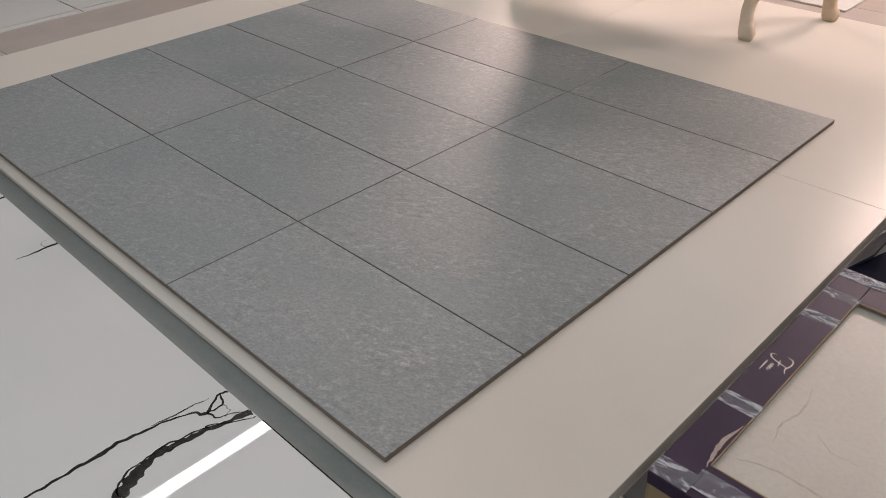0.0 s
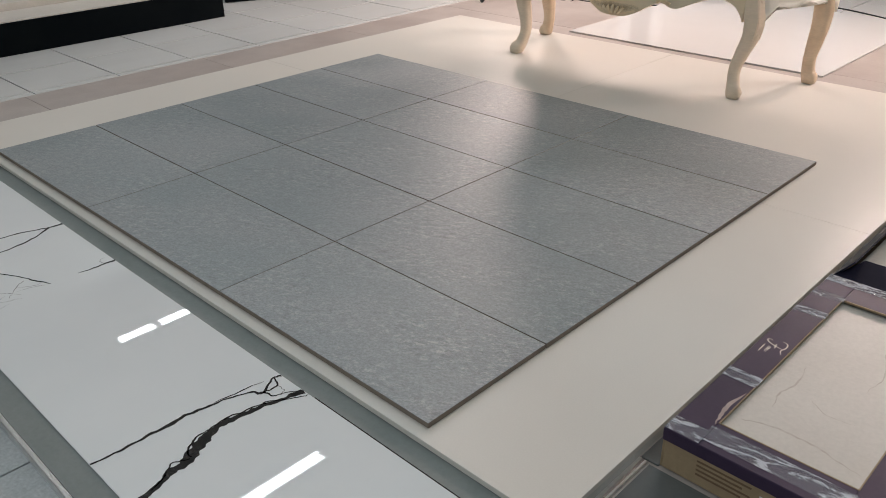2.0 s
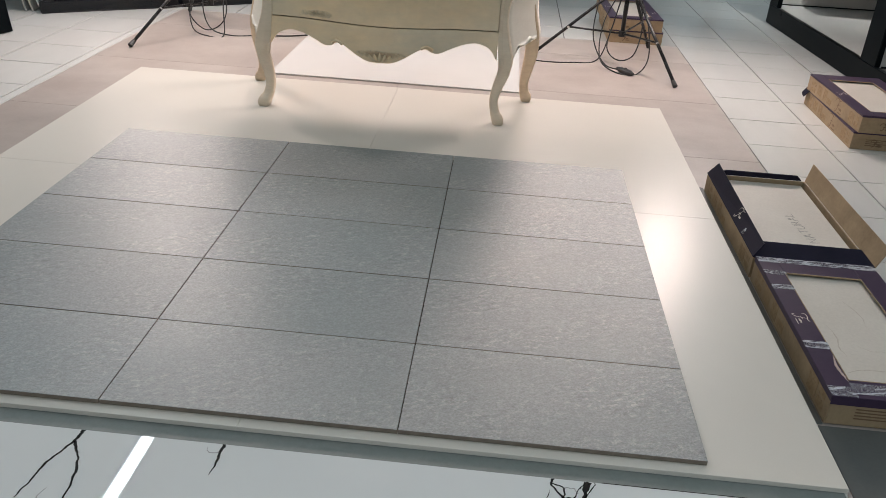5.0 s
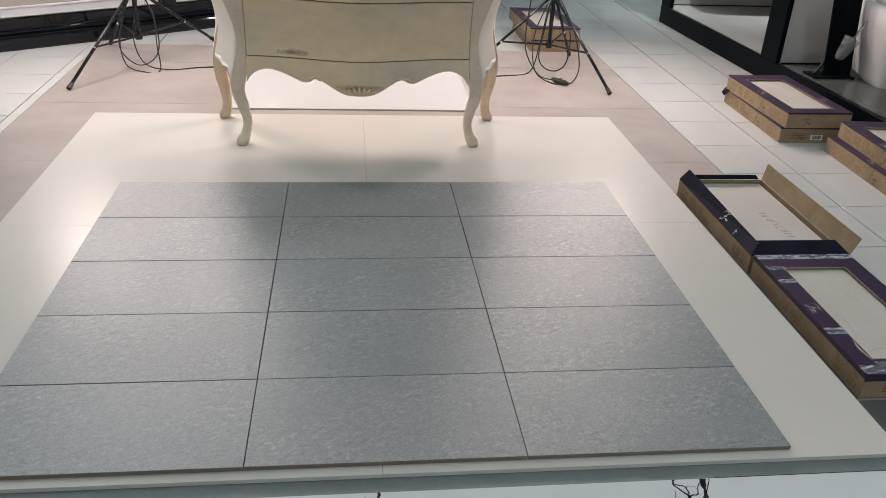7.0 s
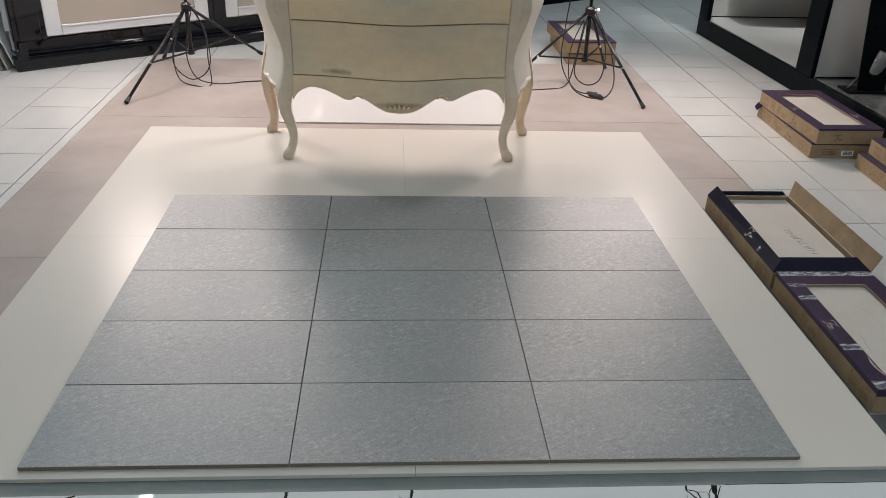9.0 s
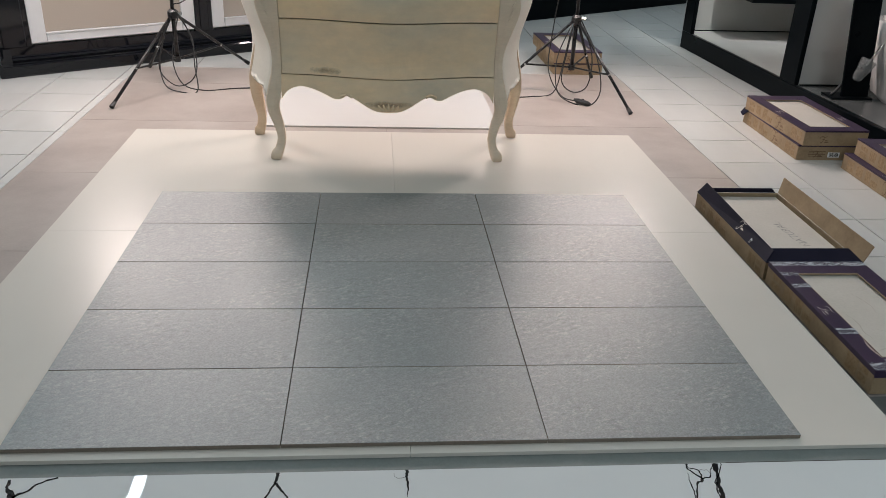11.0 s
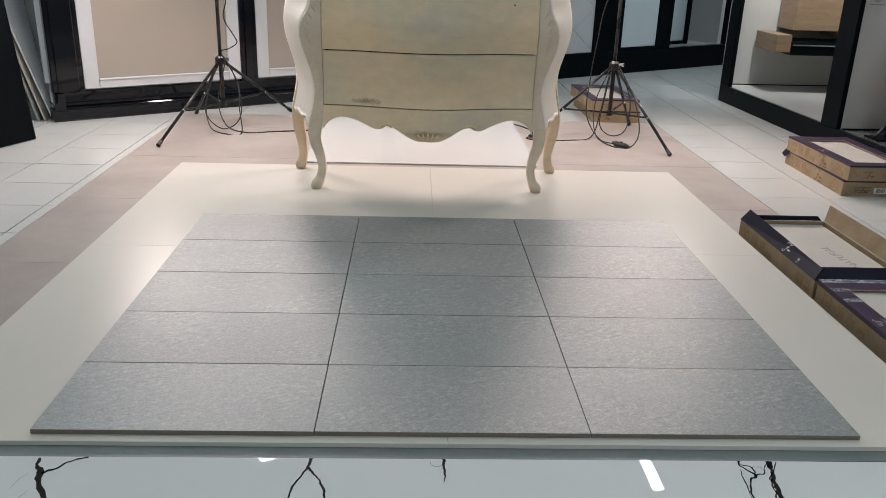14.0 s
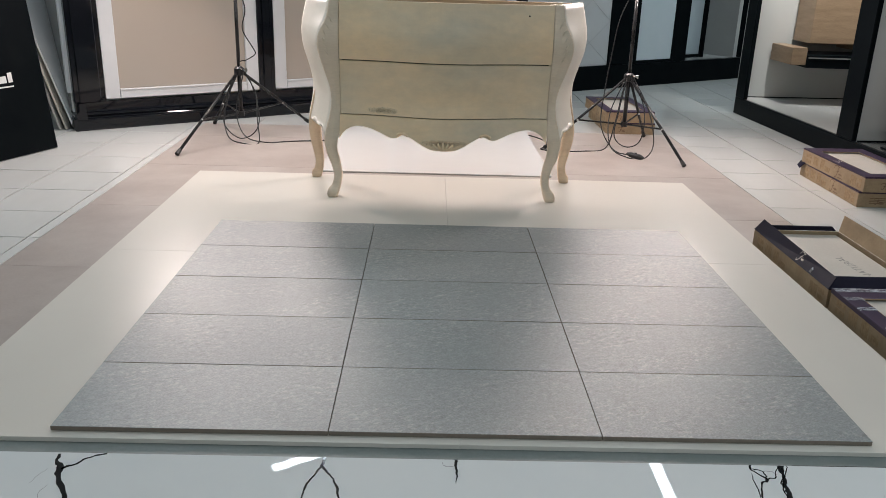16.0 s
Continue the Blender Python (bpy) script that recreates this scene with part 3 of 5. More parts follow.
# polished marble slab in front, with black veins
marble = empty("marble_slab", None, "white polished marble slab with black veins", "marble slab")
part("slab", block(PX0 + 0.002, -0.401, -0.0108, PX1 - 0.004, -0.066, -0.0085, 0.0006), MARBLE, marble)
VZ = -0.0082
rng = random.Random(5)
VEINS = [
    ([(1.506, -0.067), (1.505, -0.085), (1.524, -0.116), (1.509, -0.133), (1.496, -0.166), (1.489, -0.201), (1.483, -0.239), (1.485, -0.274), (1.483, -0.309), (1.484, -0.356), (1.48, -0.400)],
     [0.005, 0.003, 0.006, 0.004, 0.004, 0.006, 0.008, 0.006, 0.005, 0.004], VEIN),
    ([(1.573, -0.067), (1.565, -0.104), (1.555, -0.138), (1.551, -0.176), (1.545, -0.205), (1.552, -0.241), (1.568, -0.269), (1.582, -0.299), (1.586, -0.325), (1.597, -0.351), (1.606, -0.399)],
     [0.012, 0.008, 0.009, 0.012, 0.013, 0.020, 0.019, 0.014, 0.010, 0.010], VEIN),
    ([(1.541, -0.234), (1.546, -0.262), (1.563, -0.283), (1.578, -0.285)], [0.002, 0.004, 0.003, 0.002], VEIN),
    ([(1.581, -0.29), (1.57, -0.313), (1.587, -0.337), (1.599, -0.363)], [0.002, 0.003, 0.003, 0.002], VEIN),
    ([(1.562, -0.110), (1.549, -0.138), (1.544, -0.171), (1.536, -0.199), (1.544, -0.237)], [0.001, 0.003, 0.003, 0.004, 0.003], VEIN),
    ([(1.499, -0.097), (1.495, -0.123), (1.493, -0.153), (1.487, -0.19)], [0.001, 0.002, 0.003, 0.001], VEIN),
    ([(1.505, -0.080), (1.524, -0.087), (1.527, -0.104), (1.524, -0.116)], [0.003, 0.003, 0.003], VEIN),
    ([(1.524, -0.116), (1.544, -0.11), (1.552, -0.094), (1.567, -0.068)], [0.004, 0.002, 0.002], VEIN),
    ([(1.526, -0.088), (1.544, -0.089), (1.552, -0.101)], [0.002, 0.002, 0.002], VEIN_FAINT),
    ([(1.548, -0.134), (1.556, -0.118), (1.583, -0.078), (1.586, -0.068)], [0.003, 0.002, 0.002], VEIN),
    ([(0.881, -0.067), (0.879, -0.085), (0.881, -0.114), (0.878, -0.150)], [0.007, 0.006, 0.004, 0.001], VEIN),
    ([(0.877, -0.090), (0.858, -0.092), (0.850, -0.078)], [0.002, 0.002, 0.001], VEIN_FAINT),
    ([(0.878, -0.209), (0.845, -0.226), (0.812, -0.239), (0.747, -0.271)], [0.002, 0.004, 0.003, 0.003], VEIN),
    ([(0.823, -0.246), (0.847, -0.271), (0.878, -0.295)], [0.002, 0.002, 0.001], VEIN_FAINT),
    ([(0.84, -0.306), (0.856, -0.288), (0.88, -0.272)], [0.001, 0.002, 0.001], VEIN_FAINT),
    ([(0.602, -0.067), (0.602, -0.082), (0.600, -0.1)], [0.008, 0.007, 0.006], VEIN),
    ([(0.600, -0.1), (0.59, -0.13), (0.578, -0.165), (0.573, -0.215), (0.568, -0.25)], [0.005, 0.004, 0.004, 0.002], VEIN),
    ([(0.601, -0.1), (0.618, -0.125), (0.637, -0.162), (0.647, -0.205), (0.653, -0.26)], [0.006, 0.004, 0.005, 0.002], VEIN),
    ([(0.05, -0.072), (0.058, -0.1), (0.073, -0.118), (0.082, -0.15), (0.122, -0.216), (0.15, -0.30)], [0.006, 0.007, 0.014, 0.012, 0.010, 0.004], VEIN),
    ([(0.148, -0.068), (0.118, -0.082), (0.098, -0.108), (0.075, -0.122)], [0.005, 0.004, 0.006, 0.006], VEIN),
]
for pts, widths, mat in VEINS:
    part("vein", ribbon(pts, widths, VZ, rng, 0.0013 if mat is VEIN else 0.0016), mat, marble)
for k in range(12):
    x = rng.choice([0.88, 0.61, 0.07]) + rng.uniform(-0.02, 0.02)
    y = rng.uniform(-0.36, -0.1)
    part("vein", ribbon([(x, y), (x + rng.uniform(-0.012, 0.012), y - 0.02), (x + rng.uniform(-0.02, 0.02), y - 0.05)], [0.0008, 0.0015, 0.0006], VZ - 0.0001, rng, 0.002), VEIN_FAINT, marble)

# loose grey tiles laid in three columns and five rows
sample = empty("grey_tile_layout", None, "dry-laid grid of grey stone-look tiles", "tiles")
TW, TD, TT = 0.602, 0.302, 0.011
bm = block(-TW / 2 + 0.0011, -TD / 2 + 0.0014, 0, TW / 2 - 0.0011, TD / 2 - 0.0014, TT, 0.0006)
# added dark sheet, so the joints between tiles look shaded
part("underlay", block(0.02, 0.02, 0.0001, TW * 3 - 0.02, TD * 5 - 0.02, 0.0008), SHADOW_GAP, sample, "dark sheet standing for shade in the tile joints")
first = None
for c in range(3):
    for r in range(5):
        m = pose((c + 0.5) * TW + random.uniform(-0.0003, 0.0003), (r + 0.5) * TD + random.uniform(-0.0003, 0.0003), 0.0010 + random.uniform(0, 0.0003), 0, 0, random.uniform(-0.03, 0.03))
        if first is None:
            first = part("tile", bm, GREY_TILE, sample)
            first.data.materials.append(TILE_EDGE)
            for p in first.data.polygons:
                p.material_index = 0 if p.normal.z > 0.3 else 1
            first.matrix_basis = m
        else:
            share("tile", first, sample, m)

# glossy white slab lying behind the commode
tagged(part("white_slab", block(0.252, 2.492, FLOOR + 0.0005, 1.44, 3.69, FLOOR + 0.0075, 0.001), PALE), "glossy white porcelain slab lying on beige tiles", "floor slab")


# ---- commode ----
CX, CZ_TOP = 0.868, 0.838


def lerp_table(z, rows):
    """Smooth interpolation in rows of (z, value...)."""
    k = 0
    while k < len(rows) - 2 and z > rows[k + 1][0]:
        k += 1
    a, b = rows[k], rows[k + 1]
    p, q = rows[max(k - 1, 0)], rows[min(k + 2, len(rows) - 1)]
    h = b[0] - a[0]
    t = max(0.0, min(1.0, (z - a[0]) / h))
    out = []
    for i in range(1, len(a)):
        ma = (b[i] - p[i]) / max(b[0] - p[0], 1e-9) * h
        mb = (q[i] - a[i]) / max(q[0] - a[0], 1e-9) * h
        out.append((2 * t ** 3 - 3 * t * t + 1) * a[i] + (t ** 3 - 2 * t * t + t) * ma + (3 * t * t - 2 * t ** 3) * b[i] + (t ** 3 - t * t) * mb)
    return out


# z, half width at the front corner, half width at the back, y of the front corner
PROFILE = [(0.18, 0.506, 0.600, 1.958), (0.246, 0.518, 0.624, 1.956), (0.295, 0.509, 0.630, 1.962), (0.355, 0.494, 0.618, 1.974), (0.416, 0.487, 0.609, 1.984),
           (0.476, 0.494, 0.612, 1.980), (0.549, 0.516, 0.632, 1.966), (0.609, 0.533, 0.650, 1.950), (0.658, 0.540, 0.657, 1.940), (0.706, 0.531, 0.656, 1.940),
           (0.767, 0.501, 0.645, 1.952), (0.838, 0.489, 0.627, 1.966)]
BACK_Y, BOW = 2.325, 0.075


def front_y(x, z):
    """The drawers' serpentine face."""
    wf, wb, yf = lerp_table(z, PROFILE)
    u = max(-1, min(1, x / 0.45))
    return yf + 0.012 - BOW * (0.5 + 0.5 * math.cos(math.pi * u)) * (0.55 + 0.45 * math.cos(math.pi * u * 0.5))


def apron_low(x):
    """Lower edge of the scalloped apron."""
    u = abs(x)
    rows = [(0.0, 0.222), (0.05, 0.226), (0.09, 0.243), (0.14, 0.272), (0.175, 0.284), (0.192, 0.272), (0.225, 0.266), (0.27, 0.284), (0.32, 0.302), (0.37, 0.310), (0.40, 0.303), (0.425, 0.290), (0.445, 0.266), (0.46, 0.236)]
    return lerp_table(u, rows)[0]


commode = empty("commode", None, "cream-painted wooden bombe commode without its top", "commode")


def face_sheet(x_at, z_low, z_high, nx, nz, thick, y_off=0.0):
    """A curved panel of the front, between two side edges x_at(z) = (left, right)."""
    bm = bmesh.new()
    grid = [[], []]
    for layer in (0, 1):
        for j in range(nz + 1):
            row = []
            for i in range(nx + 1):
                u = i / nx
                zm = (z_low(0.5) if callable(z_low) else z_low)
                xa, xb = x_at((zm + z_high) / 2)
                x = xa + (xb - xa) * u
                lo = z_low(x) if callable(z_low) else z_low
                z = lo + (z_high - lo) * j / nz
                xa, xb = x_at(z)
                x = xa + (xb - xa) * u
                row.append(bm.verts.new((CX + x, front_y(x, z) + y_off + thick * layer, z)))
            grid[layer].append(row)
    for layer, g in enumerate(grid):
        for j in range(nz):
            for i in range(nx):
                q = (g[j][i], g[j][i + 1], g[j + 1][i + 1], g[j + 1][i])
                bm.faces.new(q if layer == 0 else tuple(reversed(q)))
    a, b = grid
    for j in (0, nz):
        for i in range(nx):
            q = (a[j][i], b[j][i], b[j][i + 1], a[j][i + 1])
            bm.faces.new(q if j == 0 else tuple(reversed(q)))
    for i in (0, nx):
        for j in range(nz):
            q = (a[j][i], a[j + 1][i], b[j + 1][i], b[j][i])
            bm.faces.new(q if i == 0 else tuple(reversed(q)))
    bmesh.ops.recalc_face_normals(bm, faces=bm.faces)
    return bm


def drawer_sides(z):
    return -0.4475, 0.4515


part("apron", face_sheet(lambda z: (-0.452, 0.455), apron_low, 0.3555, 60, 8, 0.022, 0.001), DRAWER, commode, "scalloped front apron", smooth=False)
for z0, z1 in ((0.3598, 0.5877), (0.5928, 0.835)):
    part("drawer_front", face_sheet(drawer_sides, z0, z1, 40, 16, 0.022), DRAWER, commode, "bowed drawer front with a faint grey-green wash", smooth=False)
# darker patch low on the left of the lower drawer
part("stain", face_sheet(lambda z: (-0.345, -0.175), 0.362, 0.396, 14, 6, 0.0004, -0.0008), DARK_PATCH, commode, "soft dark patch on the drawer")
part("stain", face_sheet(lambda z: (-0.13, 0.13), 0.236, 0.274, 16, 6, 0.0004, -0.0002), BROWN_STAIN, commode, "brown stain on the apron")
hole_y = front_y(0.347, 0.79)
# short near-black disc; the hole's shade is put into its colour
part("handle_hole", sweep([(CX + 0.347, hole_y - 0.0008, 0.79), (CX + 0.347, hole_y + 0.003, 0.79)], 0.0038, 10), SHADOW_GAP, commode)
# added dark sheet behind the fronts, painting the shade between the drawers
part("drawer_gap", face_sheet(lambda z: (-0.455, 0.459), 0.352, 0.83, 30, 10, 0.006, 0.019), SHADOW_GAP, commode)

for sgn in (-1, 1):
    # canted front corner post
    bm = bmesh.new()
    rings = []
    for k in range(29):
        z = 0.192 + (CZ_TOP - 0.192) * k / 28
        wf, wb, yf = lerp_table(z, PROFILE)
        inner = 0.452 + (0.004 if sgn > 0 else 0) + max(0.0, 0.30 - z) * 0.16
        yi = front_y(0.452, z)
        pts = [(inner, yi - 0.002), (inner + (wf - inner) * 0.4, yf + 0.004), (wf - 0.004, yf + 0.002), (wf, yf + 0.007), (wf + 0.004, yf + 0.045), (inner - 0.02 * max(0.0, min(1.0, (z - 0.30) / 0.05)), yf + 0.045)]
        rings.append([bm.verts.new((CX + sgn * x, y, z)) for x, y in pts])
    for a, b in zip(rings, rings[1:]):
        for i in range(6):
            bm.faces.new((a[i], a[(i + 1) % 6], b[(i + 1) % 6], b[i]))
    bm.faces.new(rings[0]), bm.faces.new(rings[-1])
    bmesh.ops.recalc_face_normals(bm, faces=bm.faces)
    part("corner_post", bm, PAINTED, commode, smooth=False)
    # bulging side
    bm = bmesh.new()
    grid = []
    for k in range(25):
        z = 0.262 + (CZ_TOP - 0.262) * k / 24
        wf, wb, yf = lerp_table(z, PROFILE)
        row = []
        for i in range(13):
            u = i / 12
            x = wf + 0.003 + (wb - wf) * u + 0.012 * math.sin(math.pi * u)
            y = yf + 0.04 + (BACK_Y - yf - 0.04) * u
            zz = z
            if k == 0:
                zz = 0.262 + 0.05 * (1 - abs(2 * u - 1) ** 2.5) * 0.8 - 0.02 * math.cos(6 * math.pi * u) * 0.6
            row.append((x, y, zz))
        grid.append(row)
    outer = [[bm.verts.new((CX + sgn * x, y, z)) for x, y, z in row] for row in grid]
    inn = [[bm.verts.new((CX + sgn * (x - 0.02), y, z)) for x, y, z in row] for row in grid]
    for g in (outer, inn):
        for j in range(24):
            for i in range(12):
                bm.faces.new((g[j][i], g[j][i + 1], g[j + 1][i + 1], g[j + 1][i]))
    for j in (0, 24):
        for i in range(12):
            bm.faces.new((outer[j][i], inn[j][i], inn[j][i + 1], outer[j][i + 1]))
    for i in (0, 12):
        for j in range(24):
            bm.faces.new((outer[j][i], outer[j + 1][i], inn[j + 1][i], inn[j][i]))
    bmesh.ops.recalc_face_normals(bm, faces=bm.faces)
    part("side_panel", bm, LIT_SIDE_PAINT, commode, "painted bulging side, whitened as if strongly lit", smooth=True)
    # legs
    f = smooth_path([(CX + sgn * 0.480, 2.006, 0.32), (CX + sgn * 0.489, 1.990, 0.255), (CX + sgn * 0.488, 1.984, 0.20), (CX + sgn * 0.470, 1.978, 0.145),
                     (CX + sgn * 0.458, 1.966, 0.09), (CX + sgn * 0.466, 1.952, 0.045), (CX + sgn * 0.479, 1.938, 0.018), (CX + sgn * 0.479, 1.938, 0.001)], 5)
    rad = [0.026, 0.0275, 0.0255, 0.0215, 0.0185, 0.0195, 0.0245, 0.020]
    radii = [lerp_table(i / (len(f) - 1), [(k / 7, r) for k, r in enumerate(rad)])[0] for i in range(len(f))]
    part("leg", sweep(f, radii, 12, square=0.55), PAINTED, commode, smooth=True)
    g = smooth_path([(CX + sgn * 0.572, 2.285, 0.42), (CX + sgn * 0.598, 2.288, 0.285), (CX + sgn * 0.600, 2.288, 0.21), (CX + sgn * 0.590, 2.29, 0.14),
                     (CX + sgn * 0.583, 2.29, 0.085), (CX + sgn * 0.587, 2.288, 0.04), (CX + sgn * 0.596, 2.286, 0.018), (CX + sgn * 0.596, 2.286, 0.001)], 5)
    radb = [0.026, 0.030, 0.028, 0.024, 0.020, 0.021, 0.025, 0.021]
    radii = [lerp_table(i / (len(g) - 1), [(k / 7, r) for k, r in enumerate(radb)])[0] for i in range(len(g))]
    part("leg", sweep(g, radii, 12, square=0.55), BARE_LEG, commode, "pale bare-wood rear leg", smooth=True)
    # carved sprigs on the posts and a curl under the side
    for k in range(6):
        z = 0.615 + 0.028 * k
        wf, wb, yf = lerp_table(z, PROFILE)
        x = CX + sgn * (wf - 0.030 + 0.002 * k)
        part("carving", sweep(smooth_path([(x - sgn * 0.011, yf + 0.0015, z - 0.012), (x - sgn * 0.004, yf + 0.001, z + 0.003), (x + sgn * 0.004, yf + 0.001, z + 0.013 + 0.004 * (k % 2))], 4), [0.001, 0.002, 0.003, 0.0036, 0.0038, 0.0036, 0.003, 0.002, 0.001], 6), PAINTED, commode, smooth=True)
    # scroll where the apron's arches meet
    xs = sgn * 0.178
    part("carving", sweep(smooth_path([(CX + xs - 0.02, front_y(xs - 0.02, 0.28) - 0.001, 0.283), (CX + xs, front_y(xs, 0.28) - 0.004, 0.292), (CX + xs + 0.026, front_y(xs + 0.026, 0.28) - 0.001, 0.280)], 5), 0.006, 8), DRAWER, commode, smooth=True)

for k in range(-2, 3):
    x = 0.018 * k
    part("carving", sweep(smooth_path([(CX + x * 1.2, front_y(x, 0.25) - 0.002, 0.262 - abs(k) * 0.004), (CX + x, front_y(x, 0.24) - 0.007, 0.244), (CX + x * 0.5, front_y(x, 0.23) - 0.003, 0.230)], 4), [0.002, 0.004, 0.005, 0.0055, 0.006, 0.0055, 0.005, 0.004, 0.002], 6), DRAWER, commode, smooth=True)
part("top_rail", block(CX - 0.455, 1.985, 0.806, CX + 0.455, 2.025, 0.832, 0.002), RAW_WOOD, commode, "raw wood rail behind the drawer")
part("back_panel", block(CX - 0.585, BACK_Y - 0.012, 0.475, CX + 0.585, BACK_Y - 0.004, 0.811, 0.001), RAW_WOOD, commode, "plain back board")
part("back_rail", block(CX - 0.60, BACK_Y - 0.06, 0.812, CX + 0.60, BACK_Y - 0.016, 0.836, 0.002), RAW_WOOD, commode)
for sgn in (-1, 1):
    part("corner_block", slab_of([(CX + sgn * 0.456, 2.00, 0.802), (CX + sgn * 0.50, 2.03, 0.802), (CX + sgn * 0.49, 2.10, 0.802)], 0.018), PAINTED, commode)


# ---- light stands ----
def light_stand(hub, feet, heads):
    head = max((h[0] for h in heads), key=lambda e: e[2])
    hx, hy, hz = hub
    st = empty("light_stand", None, "black metal tripod stand with a work light", "light stand", "tripod light stands")
    part("column", sweep([(hx, hy, 0.085), (hx, hy, hz + 0.03)], 0.0125, 12), BLACK_METAL, st, smooth=True)
    part("upper_tube", sweep([(hx, hy, hz + 0.03), (hx, hy, 0.85)], 0.0105, 12), BLACK_METAL, st, smooth=True)
    part("top_tube", sweep([(hx, hy, 0.85), (hx, hy, head[2] - 0.06)], 0.008, 12), BLACK_METAL, st, smooth=True)
    part("hub", sweep([(hx, hy, hz - 0.022), (hx, hy, hz - 0.016), (hx, hy, hz + 0.018), (hx, hy, hz + 0.03)], [0.02, 0.03, 0.03, 0.018], 12), BLACK_PLASTIC, st)
    part("knob", sweep([(hx + 0.02, hy - 0.015, hz + 0.012), (hx + 0.05, hy - 0.03, hz + 0.012)], [0.006, 0.012], 8), CHROME, st)
    part("collar", sweep([(hx, hy, 0.085), (hx, hy, 0.115)], 0.02, 10), BLACK_PLASTIC, st)
    for fx, fy in feet:
        top = Vector((hx, hy, hz - 0.005))
        foot = Vector((fx, fy, FLOOR + 0.012))
        way = (foot - top).normalized()
        start = top + Vector((way.x, way.y, 0)).normalized() * 0.022
        leg = part("leg", sweep([start, foot], 0.0085, 10), BLACK_METAL, st, smooth=True)
        part("rubber_foot", sweep([foot - way * 0.03, foot + way * 0.006], [0.0105, 0.0125], 10), BLACK_PLASTIC, leg)
        mid = start.lerp(foot, 0.60)
        part("brace", sweep([(hx, hy, 0.10), mid], 0.0055, 8), BLACK_METAL, st)
        part("rivet", sweep([mid + Vector((0.0, -0.013, 0)), mid + Vector((0, 0.013, 0))], 0.007, 8), CHROME, st)
    part("crossbar", sweep([(heads[0][0][0] - 0.03, hy, head[2] + 0.01), (heads[1][0][0] + 0.03, hy, head[2] + 0.01)], 0.009, 8), BLACK_METAL, st)
    part("clamp", block(hx - 0.02, hy - 0.02, head[2] - 0.08, hx + 0.02, hy + 0.02, head[2] + 0.03, 0.004), BLACK_PLASTIC, st)
    for eye, aim in heads:
        h = part("lamp_head", block(-0.075, -0.058, 0.008, 0.075, 0.058, 0.055, 0.010, 2), BLACK_PLASTIC, st)
        h.matrix_basis = look(eye, aim)
    return st


light_stand(STANDS[0], [(-0.545, 2.765), (-0.575, 3.68), (0.0, 3.82)], HEADS[0])
light_stand(STANDS[1], [(2.214, 2.805), (2.195, 3.63), (1.496, 3.187)], HEADS[1])


def cable(points, label, r=0.0035):
    return tagged(part("power_cable", sweep(smooth_path(points, 7), r, 6), CABLE, smooth=True), label, "cable", "power cables")


FZ = FLOOR + 0.004
cable([(-0.335, 3.37, 1.2), (-0.325, 3.34, 0.9), (-0.27, 3.33, 0.72), (-0.29, 3.33, 0.60), (-0.235, 3.32, 0.50), (-0.22, 3.32, 0.46), (-0.27, 3.32, 0.425), (-0.32, 3.335, 0.40),
       (-0.25, 3.30, 0.30), (-0.20, 3.26, 0.12), (-0.22, 3.22, 0.02), (-0.31, 3.2, FZ + 0.01), (-0.40, 3.22, 0.07), (-0.385, 3.3, 0.22), (-0.35, 3.34, 0.33)], "black cable looped over a tripod's hub")
cable([(-0.35, 3.34, 0.33), (-0.40, 3.25, 0.12), (-0.36, 3.15, 0.0), (-0.26, 3.10, FZ), (-0.18, 3.12, FZ + 0.003), (-0.2, 3.2, 0.1), (-0.22, 3.28, 0.24), (-0.30, 3.34, 0.36)], "black cable hanging in a loop to the floor")
cable([(-0.30, 3.34, 0.34), (-0.33, 3.25, 0.14), (-0.27, 3.16, 0.01), (-0.15, 3.15, FZ), (0.0, 3.2, FZ), (0.25, 3.3, FZ), (0.6, 3.75, FZ), (0.85, 3.85, FZ), (1.2, 3.75, FZ), (1.46, 3.55, FZ), (1.54, 3.3, FZ),
       (1.47, 3.17, FZ), (1.56, 3.12, FZ), (1.72, 3.14, FZ), (1.86, 3.2, FZ + 0.01), (1.92, 3.28, 0.12), (1.96, 3.33, 0.3), (1.99, 3.34, 0.39)], "black cable running over the floor between the stands")
cable([(1.99, 3.37, 1.2), (1.98, 3.33, 0.95), (1.90, 3.32, 0.72), (1.87, 3.30, 0.55), (1.84, 3.27, 0.33), (1.82, 3.2, 0.12), (1.88, 3.08, 0.0), (1.97, 3.0, FZ + 0.012)], "black cable with a switch hanging from the stand")
cable([(1.98, 3.34, 0.38), (1.93, 3.25, 0.2), (1.90, 3.18, 0.06), (1.96, 3.12, 0.01), (2.04, 3.12, 0.05), (2.07, 3.2, 0.2), (2.03, 3.3, 0.35)], "black cable hanging in a loop from the hub")
cable([(2.02, 3.34, 0.38), (2.09, 3.2, 0.22), (2.11, 3.08, 0.05), (2.05, 3.0, FZ), (1.95, 2.99, FZ), (1.86, 3.08, 0.02), (1.87, 3.22, 0.18), (1.96, 3.32, 0.36)], "black cable hanging in a loop to the floor")
sw = empty("cable_switch", None, "black inline switch on the lamp cable", "switch")
part("body", sweep([(1.95, 3.03, FLOOR + 0.02), (1.965, 3.01, FLOOR + 0.018), (2.01, 2.965, FLOOR + 0.015), (2.025, 2.95, FLOOR + 0.013)], [0.008, 0.015, 0.015, 0.008], 8), BLACK_PLASTIC, sw)
